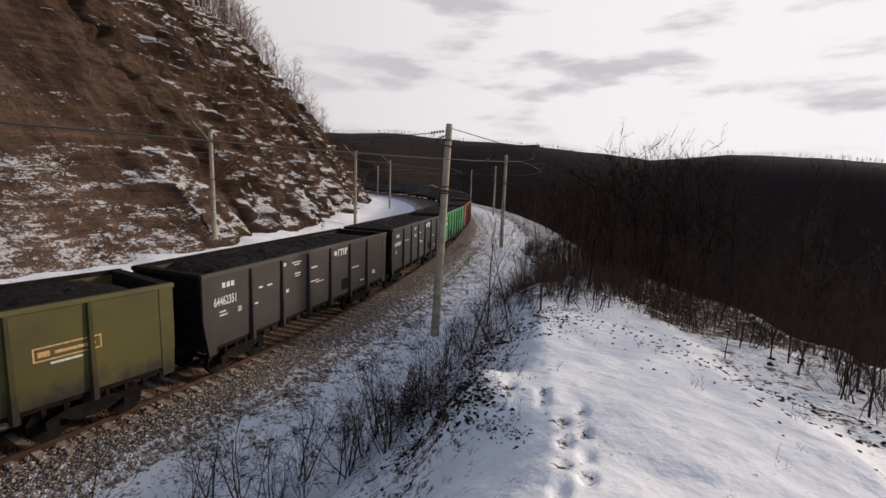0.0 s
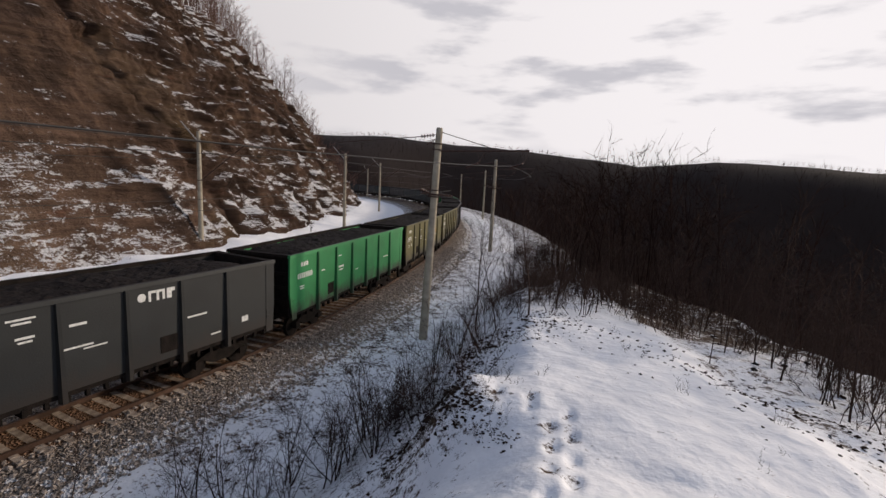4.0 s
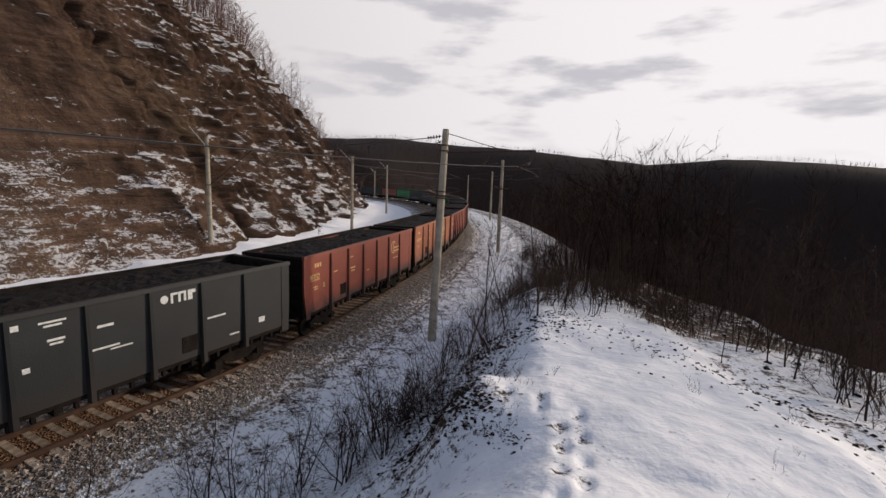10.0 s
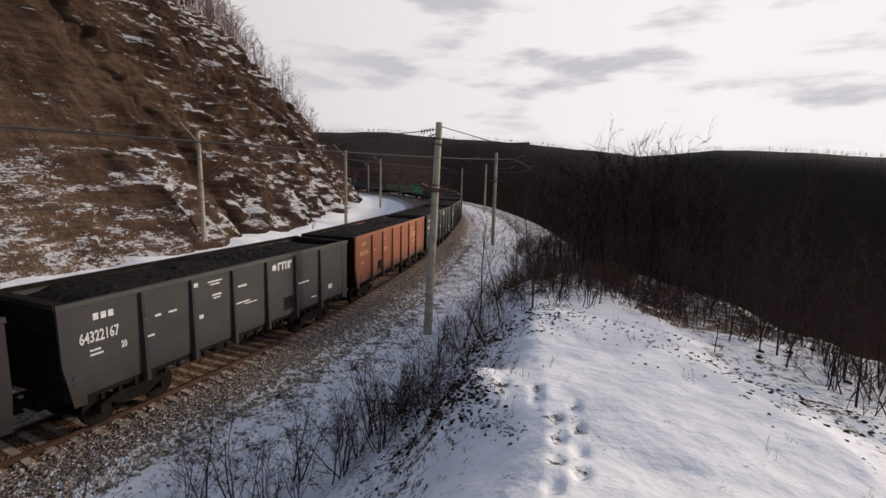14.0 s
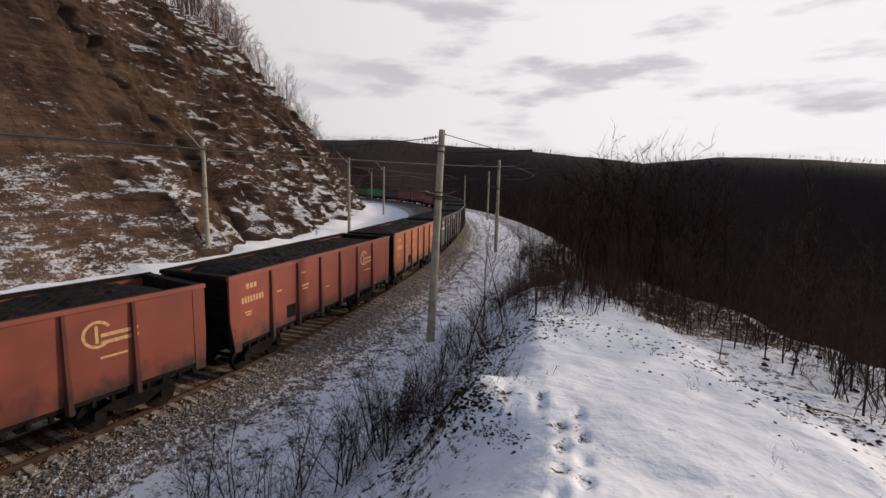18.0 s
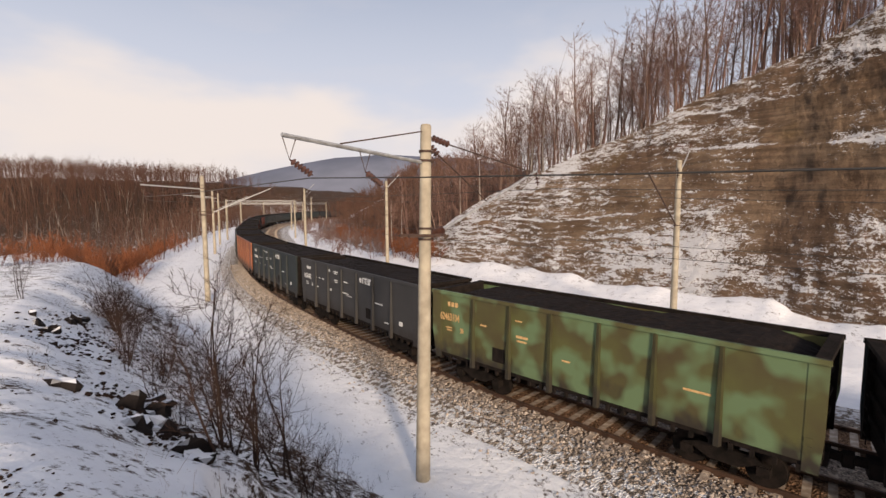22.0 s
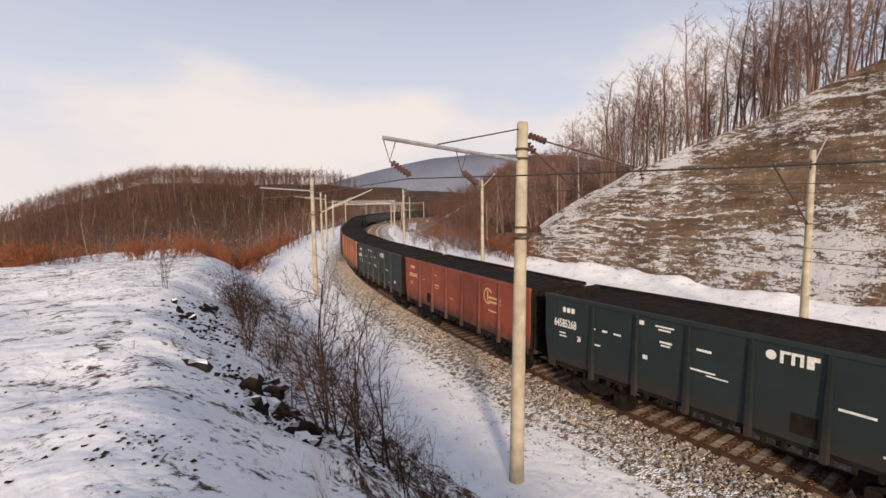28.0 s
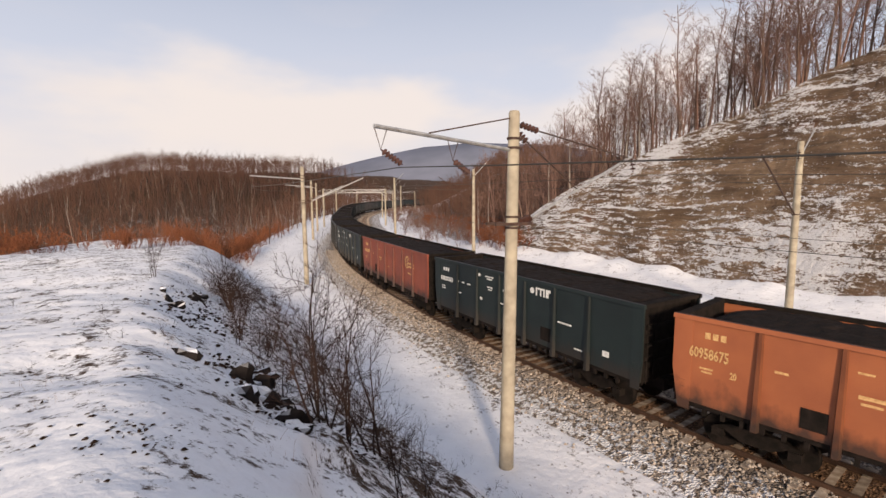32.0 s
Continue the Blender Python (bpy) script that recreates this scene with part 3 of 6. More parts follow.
    lit = lit + 0.11 * (u > 9.5) * smoothstep(s, 297, 312) * (1 - smoothstep(s, 400, 450)) + 0.09 * smoothstep(w, 9.0, 10.5) * smoothstep(Y, 15, 20) * (w < 22)
    strip = (w > 3) * (w < 10) * (1 - on_ridge)
    lit = lit - (0.012 - 0.045 * smoothstep(-s, -238, -228)) * strip - 0.08 * (u > 8) * (u < 17)
    lit = lit + 0.045 * (1 - smoothstep(w, 3.0, 6.2)) * (w > 0) + 0.02 * smoothstep(w, 7.2, 8.6) * (1 - smoothstep(w, 10.8, 12.0))
    return z, lit


def build_ground():
    n_a = 760
    radii = [0.0]
    r = 0.6
    while r < 4600:
        radii.append(r)
        r += max(0.11, r * 0.0125) if r < 45 else (r * 0.019 if r < 400 else r * 0.06)
    rad = np.array(radii[1:])
    ang = np.arange(n_a) * math.tau / n_a
    X, Y = rad[:, None] * np.cos(ang)[None], rad[:, None] * np.sin(ang)[None]
    Z, lit = ground_z(X, Y, True)
    far = np.clip((rad - 900) / 3600, 0, 1)[:, None]
    Z = Z * (1 - far) + far * -60
    V = np.stack([X, Y, Z], -1).reshape(-1, 3)
    m = len(rad)
    i, j = np.meshgrid(np.arange(m - 1), np.arange(n_a), indexing="ij")
    j2 = (j + 1) % n_a
    F = np.stack([i * n_a + j, (i + 1) * n_a + j, (i + 1) * n_a + j2, i * n_a + j2], -1).reshape(-1, 4)
    zc, lc = ground_z(np.array([0.0]), np.array([0.0]), True)
    V = np.vstack([V, [0, 0, zc[0]]])
    faces = F.tolist() + [[len(V) - 1, k, (k + 1) % n_a] for k in range(n_a)]
    me = mesh("ground", V, faces, True)
    at = me.attributes.new("litter", "FLOAT", "POINT")
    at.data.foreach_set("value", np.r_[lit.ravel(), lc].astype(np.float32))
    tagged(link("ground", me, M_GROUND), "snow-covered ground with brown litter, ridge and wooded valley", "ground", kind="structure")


build_ground()


def build_cliff():
    """The rock face above the inner track: a sheet laid over the hill's flank, bedded in thin ledges, cut by gullies towards the far end."""
    ss = np.arange(96, 300.01, 0.25)
    n_v = 190
    foot, crest = np.interp(ss, FOOT_S, FOOT_U), np.interp(ss, CREST_S, CREST_H)
    x0, y0 = np.interp(ss, ARC, LINE[:, 0]), np.interp(ss, ARC, LINE[:, 1])
    nx, ny = np.interp(ss, ARC, INNER[:, 0]), np.interp(ss, ARC, INNER[:, 1])
    v = np.linspace(0, 1, n_v)[None, :]
    H = crest[:, None]
    # steep below, rounding over into the top
    prof = np.where(v < 0.8, v / 0.8, 1.0)
    over = np.clip((v - 0.8) / 0.2, 0, 1)
    h = H * np.minimum(prof, 1) * (1 - 0.10 * np.clip((prof - 0.75) / 0.25, 0, 1) ** 2) + over * 0.10 * H
    u = foot[:, None] + h / FACE + over * 9.0
    S = ss[:, None] + 0 * v
    rz = rail_z(ss)[:, None]
    z = rz - 0.45 + h - over * 0.6
    rugged = 1 - smoothstep(S + 5 * fbm(S, z, 9.0, 2, 51.0), 203, 222)
    dip = z + S * 0.02 + 0.7 * fbm(S, z, 18, 3, 1.0)

    def saw(x, sharp):
        return (x - np.floor(x)) ** sharp - 1 / (sharp + 1)
    ledge = saw(dip / 2.3 + 0.5 * fbm(S, z * 1.5, 6.0, 3, 2.0), 3) * np.clip(0.35 + 1.6 * fbm(S * 0.5, z, 4.0, 3, 21.0), 0, 1)
    beds = saw(dip / 0.62 + 1.1 * fbm(S * 0.6, z, 3.0, 4, 6.0), 2) * np.clip(0.15 + 1.9 * fbm(S * 0.6, z * 1.4, 2.5, 3, 31.0), 0, 1)
    blocks = fbm(S - z * 0.15, z * 0.8, 7.0, 6, 7.0)
    chunk = fbm(S + z * 0.2, z * 1.3, 2.2, 4, 17.0)
    gully = np.abs(fbm(S - z * 0.18 + 2.2 * fbm(S, z, 5.0, 3, 13.0), z * 0.2, 9.0, 4, 11.0))
    fine = fbm(S, z * 1.6, 0.7, 3, 4.0)
    fade = np.clip(h / 1.5, 0, 1) * (1 - 0.6 * over)
    face = smoothstep(S, 200, 212) * (1 - smoothstep(S, 240, 256))
    crack = np.clip(0.17 - gully, 0, 1) * 5.5 * smoothstep(rugged, 0.3, 1.0)
    push = ledge * (0.16 + 0.94 * rugged) + beds * (0.11 + 0.31 * rugged) + blocks * (0.5 + 1.9 * rugged) + chunk * (0.14 + 1.0 * rugged) + fine * (0.08 + 0.28 * rugged)
    push = (push - crack + 0.35 * blocks * face * (1 - rugged)) * fade
    # the overhung ledge under the summit and a broad shelf across the middle of the face
    push = push + 0.9 * np.exp(-((S - 229) / 5.0) ** 2) * smoothstep(z, 15.2, 15.5) * (1 - smoothstep(z, 15.6, 19))
    shelf = 11.2 + 0.03 * (S - 230) + 0.5 * fbm(S, z * 0, 5.0, 3, 71.0)
    push = push + 0.55 * smoothstep(S, 216, 226) * (1 - smoothstep(S, 252, 262)) * (1 - smoothstep(z, shelf - 0.15, shelf + 0.15)) * smoothstep(z, shelf - 4.5, shelf - 1)
    u = u - push
    z = z + 0.12 * push * fade
    X, Y = x0[:, None] + nx[:, None] * u, y0[:, None] + ny[:, None] * u
    V = np.stack([X, Y, z], -1).reshape(-1, 3)
    m = len(ss)
    i, j = np.meshgrid(np.arange(m - 1), np.arange(n_v - 1), indexing="ij")
    F = np.stack([i * n_v + j, i * n_v + j + 1, (i + 1) * n_v + j + 1, (i + 1) * n_v + j], -1).reshape(-1, 4)
    me = mesh("cliff", V, F, True)
    hh = h / np.maximum(H, 1)
    bare = smoothstep(S, 196, 210) * (1 - smoothstep(S, 236, 258)) * smoothstep(hh, 0.22, 0.34) * (1 - smoothstep(hh + 0.10 * blocks, 0.72, 0.80))
    snow = 0.072 * (1 - smoothstep(h, 1.5, 13.0)) + 0.075 * smoothstep(hh + 0.10 * blocks, 0.70, 0.80) + 0.16 * smoothstep(hh, 0.90, 0.97)
    snow = snow - 0.045 * bare + 0.10 * np.clip(0.35 + 2 * fbm(S, z * 0, 4.0, 3, 77.0), 0, 1) * np.exp(-((z - shelf - 0.35) / 0.6) ** 2) * smoothstep(S, 216, 226) * (1 - smoothstep(S, 252, 264))
    snow = snow - 0.016 + 0.085 * fbm(S, z * 1.5, 7, 4, 9.0) + 0.05 * fbm(S, z * 1.3, 2.6, 3, 19.0) - 0.4 * np.clip(crack, 0, 1) - 0.004 * rugged
    # the pale path down the end of the slope
    path = np.exp(-((S - 269 - 0.42 * (z - 6) - 0.6 * fbm(z, z, 4, 2, 3.0)) / 0.7) ** 2) * smoothstep(S, 255, 262)
    snow = snow + 0.05 * path
    soil = np.clip(smoothstep(S + 6 * blocks, 208, 240) * (0.70 + 0.6 * fbm(S, z * 2.5, 9, 4, 41.0)) + 0.45 * rugged * smoothstep(fbm(S, z, 11, 3, 81.0), 0.15, 0.5), 0, 1)
    stain = np.clip((0.25 + 0.75 * np.maximum(face, rugged)) * (0.40 + 1.1 * fbm(S, z, 8, 3, 91.0)) * smoothstep(h, 2, 9), 0, 0.75) * (1 - 0.6 * path)
    for name, values in (("snow", snow), ("soil", soil), ("rock", rugged), ("stain", stain), ("along", S)):
        at = me.attributes.new(name, "FLOAT", "POINT")
        at.data.foreach_set("value", np.ascontiguousarray(values + 0 * S).ravel().astype(np.float32))
    tagged(link("cliff", me, M_CLIFF), "layered brown rock face with snow on its ledges", "cliff", kind="structure")


build_cliff()


# ---- the two tracks ----
def sweep(name, section, s0, s1, step, inner, material, label, kind, parent=None):
    """A cross-section (inner, z) drawn along the line."""
    ss = np.arange(s0, s1, step)
    V = []
    for s in ss:
        for a, z in section:
            V.append(on_line(s, inner + a, z))
    n = len(section)
    F = []
    for i in range(len(ss) - 1):
        for k in range(n - 1):
            F.append([i * n + k, i * n + k + 1, (i + 1) * n + k + 1, (i + 1) * n + k])
    me = mesh(name, np.array([tuple(p) for p in V]), F)
    if name == "ballast_bed":
        at = me.attributes.new("snow", "FLOAT", "POINT")
        at.data.foreach_set("value", np.array([0.24 * max(0.0, min(1.0, (abs(a - 2.05) - 3.55 + 0.75 * smoothstep(s, 226, 246)) / 1.5)) - 0.09 for s in ss for a, z in section], np.float32))
        at = me.attributes.new("oil", "FLOAT", "POINT")
        at.data.foreach_set("value", np.array([1.0 if abs(a) < 1.2 or abs(a - 4.1) < 1.2 else 0.0 for _ in ss for a, z in section], np.float32))
    ob = link(name, me, material, parent)
    return tagged(ob, label, name.replace("_", " "), kind=kind) if kind else ob


T_LO, T_HI = -30.0, 740.0
sweep("ballast_bed", [(-4.1, -0.75), (-3.5, -0.60), (-2.9, -0.40), (-1.95, -0.225), (-1.4, -0.185), (-0.9, -0.165), (-0.7, -0.153), (0.7, -0.153), (0.9, -0.20), (1.4, -0.24), (2.05, -0.28), (2.7, -0.24), (3.2, -0.20), (3.4, -0.153), (4.8, -0.153), (5.0, -0.20), (5.4, -0.24), (6.8, -0.27), (8.4, -0.5), (9.4, -0.75)],
      T_LO, T_HI, 1.0, 0.0, M_BALLAST, "bed of grey crushed stone under the two tracks", "structure")
RAIL = [(-0.07, -0.18), (-0.07, -0.165), (-0.012, -0.14), (-0.012, -0.045), (-0.037, -0.03), (-0.037, 0.0), (0.037, 0.0), (0.037, -0.03), (0.012, -0.045), (0.012, -0.14), (0.07, -0.165), (0.07, -0.18)]
TRACKS = []
for offset, word in ((0.0, "outer"), (4.1, "inner")):
    tr = thing("railway_track", "rusty steel rails on concrete sleepers, " + word + " track of the curve", "track", "tracks on the embankment")
    tagged(tr, kind="structure")
    TRACKS.append(tr)
    for g in (-0.78, 0.78):
        sweep("rail", RAIL, T_LO, T_HI, 1.0, offset + g, M_RAIL, "", "", tr)


BED_A = [-4.1, -3.5, -2.9, -1.95, -1.4, -0.9, -0.7]
BED_Z = [-0.75, -0.60, -0.40, -0.225, -0.185, -0.165, -0.153]


def lumps(rng, x, y, z, size, flat):
    """Small irregular eight-sided lumps, one at each place."""
    n = len(x)
    octa = np.array([(1, 0, 0), (0, 1, 0), (-1, 0, 0), (0, -1, 0), (0, 0, flat), (0, 0, -flat)], float)
    V = octa[None] * size[:, None, None] * rng.uniform(0.55, 1.3, (n, 6, 3)) + rng.normal(0, 0.22, (n, 6, 3)) * size[:, None, None] * np.array([1, 1, flat])
    t = rng.uniform(0, math.tau, n)
    c, d = np.cos(t)[:, None], np.sin(t)[:, None]
    V = np.stack([V[..., 0] * c - V[..., 1] * d + x[:, None], V[..., 0] * d + V[..., 1] * c + y[:, None], V[..., 2] + z[:, None]], -1).reshape(-1, 3)
    tri = np.array([(0, 1, 4), (1, 2, 4), (2, 3, 4), (3, 0, 4), (1, 0, 5), (2, 1, 5), (3, 2, 5), (0, 3, 5)])
    return V, (np.arange(n)[:, None, None] * 6 + tri[None]).reshape(-1, 3)


def loose_stones():
    """Single stones on the outer shoulder of the bed and strewn over the snow beside it."""
    rng = np.random.default_rng(77)
    n = 15000
    s = rng.uniform(192, 300, n)
    reach = 2.7 - 1.25 * smoothstep(s, 226, 246)
    a = np.where(rng.random(n) < 0.82, -0.85 - reach * rng.random(n), -0.75 - reach - 1.9 * rng.random(n) ** 2.6)
    x, y = np.interp(s, ARC, LINE[:, 0]), np.interp(s, ARC, LINE[:, 1])
    x, y = x + np.interp(s, ARC, INNER[:, 0]) * a, y + np.interp(s, ARC, INNER[:, 1]) * a
    z = np.maximum(rail_z(s) + np.interp(a, BED_A, BED_Z), ground_z(x, y)) + 0.012
    size = rng.uniform(0.03, 0.075, n)
    V, F = lumps(rng, x, y, z, size, 0.8)
    tagged(link("loose_ballast", mesh("loose_ballast", V, F), M_STONE), "grey-brown crushed stones strewn beside the rails and over snow", "gravel", kind="stuff")


def leaf_litter():
    """Dead leaves and clods of frozen earth on the bank's broken edge, in the ditch and over the mound."""
    rng = np.random.default_rng(78)
    places, sizes = [], []

    def strew(n, a, b, wide, small, large):
        t = rng.random(n)
        clump = np.sin(t * 47.0 + a[0]) * np.sin(t * 19.0) > -0.35
        q = np.array(a)[None] * (1 - t)[:, None] + np.array(b)[None] * t[:, None] + rng.normal(0, wide, (n, 2))
        places.append(q[clump])
        sizes.append(rng.uniform(small, large, n)[clump] * rng.uniform(0.5, 1.0, n)[clump])

    strew(420, (0.75, 7.9), (0.25, 9.9), 0.30, 0.03, 0.085)
    strew(900, (-0.3, 11.6), (2.2, 14.8), 0.55, 0.03, 0.095)
    strew(500, (2.0, 14.4), (4.6, 15.6), 0.8, 0.03, 0.08)
    strew(110, (1.3, 6.9), (0.9, 7.7), 0.14, 0.02, 0.045)
    strew(160, (-0.6, 8.2), (-0.4, 10.4), 0.35, 0.03, 0.08)
    strew(330, (-5.4, -4.0), (-6.9, -6.3), 0.28, 0.03, 0.09)
    strew(420, (-8.2, -8.2), (-12.6, -12.2), 0.55, 0.03, 0.11)
    strew(380, (-7.4, -3.4), (-12.0, -6.6), 0.75, 0.02, 0.065)
    strew(420, (-12.0, -7.0), (-19.5, -13.8), 0.8, 0.03, 0.09)
    strew(80, (-2.6, -3.2), (-9.0, -11.5), 1.1, 0.015, 0.045)
    strew(90, (-2.6, -3.3), (-3.0, -3.9), 0.2, 0.015, 0.04)
    strew(420, (6.5, 13.5), (9.0, 6.5), 1.0, 0.03, 0.085)
    p, size = np.vstack(places), np.concatenate(sizes)
    V, F = lumps(rng, p[:, 0], p[:, 1], ground_z(p[:, 0], p[:, 1]) + 0.008, size, 0.45)
    tagged(link("leaf_litter", mesh("leaf_litter", V, F), M_LITTER), "dark dead leaves and clods of earth strewn over snow", "leaves", kind="stuff")


loose_stones()
leaf_litter()


# ---- poles of the overhead line ----
CACHE = {}


def cached(key, make, material):
    """Meshes that many things share, one for each material."""
    k = (key, material.name)
    if k not in CACHE:
        bm = bmesh.new()
        make(bm)
        me = bpy.data.meshes.new(key)
        bm.to_mesh(me)
        bm.free()
        me.materials.append(material)
        CACHE[k] = me
    return CACHE[k]


def insulator(bm, a, b, discs=4, r=0.12):
    """A string of porcelain discs between two points."""
    a, b = Vector(a), Vector(b)
    rod(bm, a, b, 0.018, 0.018, 6)
    d = (b - a) / (discs + 1)
    n = d.normalized()
    for k in range(1, discs + 1):
        c = a + d * k
        rod(bm, c - n * 0.030, c + n * 0.012, r * 0.35, r, 10)


def lathe_pole(bm, height):
    rings = []
    for z, r in ((-0.8, 0.215), (0.0, 0.212), (height * 0.5, 0.180), (height - 0.03, 0.150), (height, 0.135)):
        rings.append([bm.verts.new((r * math.cos(k * math.tau / 14), r * math.sin(k * math.tau / 14), z)) for k in range(14)])
    for a, b in zip(rings[:-1], rings[1:]):
        for k in range(14):
            f = bm.faces.new((a[k], a[(k + 1) % 14], b[(k + 1) % 14], b[k]))
            f.smooth = True
    bm.faces.new(rings[-1])


def clamp(bm):
    rod(bm, (0, 0, -0.03), (0, 0, 0.03), 0.19, 0.19, 12)
    box(bm, 0.15, 0.27, -0.05, 0.05, -0.04, 0.04)


def crossbar(bm):
    box(bm, -0.75, 0.6, -0.22, -0.16, 7.12, 7.20)


def outer_pole(xy, full, lean=0.0):
    """Concrete pole outside the curve: cantilever over the track (+x), feeder bracket on the far side (-x)."""
    z = ground_at(*xy) - 0.12
    u, s = nearest_line(np.array([xy[0]]), np.array([xy[1]]))
    c = on_line(float(s[0]))
    p = thing("overhead_line_pole", "weathered concrete pole with steel brackets and insulators, standing in snow", "utility pole", "poles of the overhead line",
              Matrix.Translation((xy[0], xy[1], z)) @ pose(0, 0, 0, 0, 0, math.degrees(math.atan2(c.y - xy[1], c.x - xy[0]))) @ pose(0, 0, 0, 0, lean, 0))
    steel = M_GALV if full else M_RUST
    link("pole_shaft", cached("outer_pole_shaft", lambda bm: lathe_pole(bm, 10.15), M_CONCRETE), None, p)
    link("pole_cap", cached("pole_cap", lambda bm: rod(bm, (0, 0, 10.14), (0, 0, 10.18), 0.145, 0.12, 14), M_CONCRETE), None, p)
    for q in (7.05, 7.35, 9.2, 9.45):
        link("clamp", cached("clamp", clamp, M_RUST), None, p).matrix_basis = pose(0, 0, q)
    for y in (0.0, 0.38):
        link("crossbar", cached("crossbar", crossbar, M_RUST), None, p, "rusty steel crossbar").matrix_basis = pose(0, y, 0)
    if full:
        link("cantilever_tube", cached("cantilever_tube", lambda bm: rod(bm, (0.75, 0, 7.32), (5.2, 0, 9.25), 0.045, 0.045, 8), M_GALV), None, p)
        link("brace_rod", cached("brace_rod", lambda bm: rod(bm, (0.15, 0, 9.6), (2.6, 0, 8.15), 0.02, 0.02, 6), M_RUST), None, p)
        link("insulator", cached("tip_insulator", lambda bm: insulator(bm, (5.2, 0, 9.25), (5.35, 0, 8.75), 3, 0.11), M_INSUL), None, p)
    link("tie_rod", cached("tie_rod", lambda bm: rod(bm, (0.95, 0, 9.72), (5.1, 0, 9.2), 0.022, 0.022, 6), M_RUST), None, p)
    link("insulator", cached("tie_insulator", lambda bm: insulator(bm, (0.15, 0, 9.86), (0.95, 0, 9.72), 5, 0.10), M_INSUL), None, p)
    link("insulator", cached("stay_insulator", lambda bm: insulator(bm, (0.15, 0.05, 9.66), (0.55, 0.05, 9.38), 3, 0.11), M_INSUL), None, p)
    link("insulator", cached("foot_insulator", lambda bm: insulator(bm, (0.2, 0, 7.16), (0.75, 0, 7.32), 4, 0.12), M_INSUL), None, p)
    link("feeder_bracket", cached("feeder_bracket", lambda bm: rod(bm, (-0.15, 0, 9.15), (-4.15, 0, 9.42), 0.05, 0.05, 8), steel), None, p)
    link("feeder_stay", cached("feeder_stay", lambda bm: rod(bm, (-0.12, 0, 9.98), (-2.7, 0, 9.38), 0.02, 0.02, 6), M_RUST), None, p)
    for x in (-3.98, -2.0):
        hanger = link("hanger", cached("hanger", lambda bm: tube(bm, [(-0.16, 0, -0.02), (0, 0, -0.5), (0.16, 0, -0.02)], 0.012, 5), M_RUST), None, p)
        hanger.matrix_basis = pose(x, 0, 9.14 - 0.068 * x)
        string = link("insulator", cached("feeder_insulator", lambda bm: insulator(bm, (0, 0, -0.5), (0.62, 0.12, -0.80), 6, 0.085), M_INSUL), None, p)
        string.matrix_basis = pose(x, 0, 9.14 - 0.068 * x)
    return p


def inner_pole(xy):
    """Concrete pole on the hill side: inclined bracket towards the track (+x) and a short top strut."""
    u, s = nearest_line(np.array([xy[0]]), np.array([xy[1]]))
    z = float(rail_z(s[0])) + 0.03
    c = on_line(float(s[0]))
    p = thing("overhead_line_pole", "pale concrete pole with one inclined bracket below the rock face", "utility pole", "poles of the overhead line",
              Matrix.Translation((xy[0], xy[1], z)) @ pose(0, 0, 0, 0, 0, math.degrees(math.atan2(c.y - xy[1], c.x - xy[0]))))
    link("pole_shaft", cached("pole_shaft", lambda bm: lathe_pole(bm, 9.85), M_CONCRETE), None, p)
    link("bracket", cached("inner_bracket", lambda bm: rod(bm, (0.15, 0, 6.0), (4.2, 0, 9.0), 0.045, 0.045, 7), M_RUST), None, p, "dark steel bracket")
    link("top_strut", cached("top_strut", lambda bm: rod(bm, (-0.1, 0, 9.1), (-1.6, 0, 10.6), 0.04, 0.04, 6), M_GALV), None, p)
    link("insulator", cached("inner_insulator", lambda bm: insulator(bm, (0.15, 0, 9.4), (0.15, 0, 8.8), 3, 0.13), M_INSUL), None, p)
    for q in (6.0, 9.1):
        link("clamp", cached("clamp", clamp, M_RUST), None, p).matrix_basis = pose(0, 0, q)
    return p


def ground_at(x, y):
    return float(ground_z(np.array([float(x)]), np.array([float(y)]))[0])


OUTER = [(-13.0, -2.33), (-0.25, 22.5), (6.4, 52.5), (10.2, 100.1), (8.0, 151.0), (-35.5, -23.9), (-70.9, -46.1), (-87.6, -55.8), (-154.1, -95.0)]
INSIDE = [(-30.3, 10.1), (-19.0, 39.4), (-12.0, 64.5), (-11.4, 99.5), (-24.0, 172.0), (-53.8, -13.6), (-76.5, -33.3), (-112.9, -49.0), (-154.7, -65.0)]
for k, xy in enumerate(OUTER):
    outer_pole(xy, k == 0 or k > 4, (1.2, -1.9)[k] if k < 2 else 0.0)
for xy in INSIDE:
    inner_pole(xy)


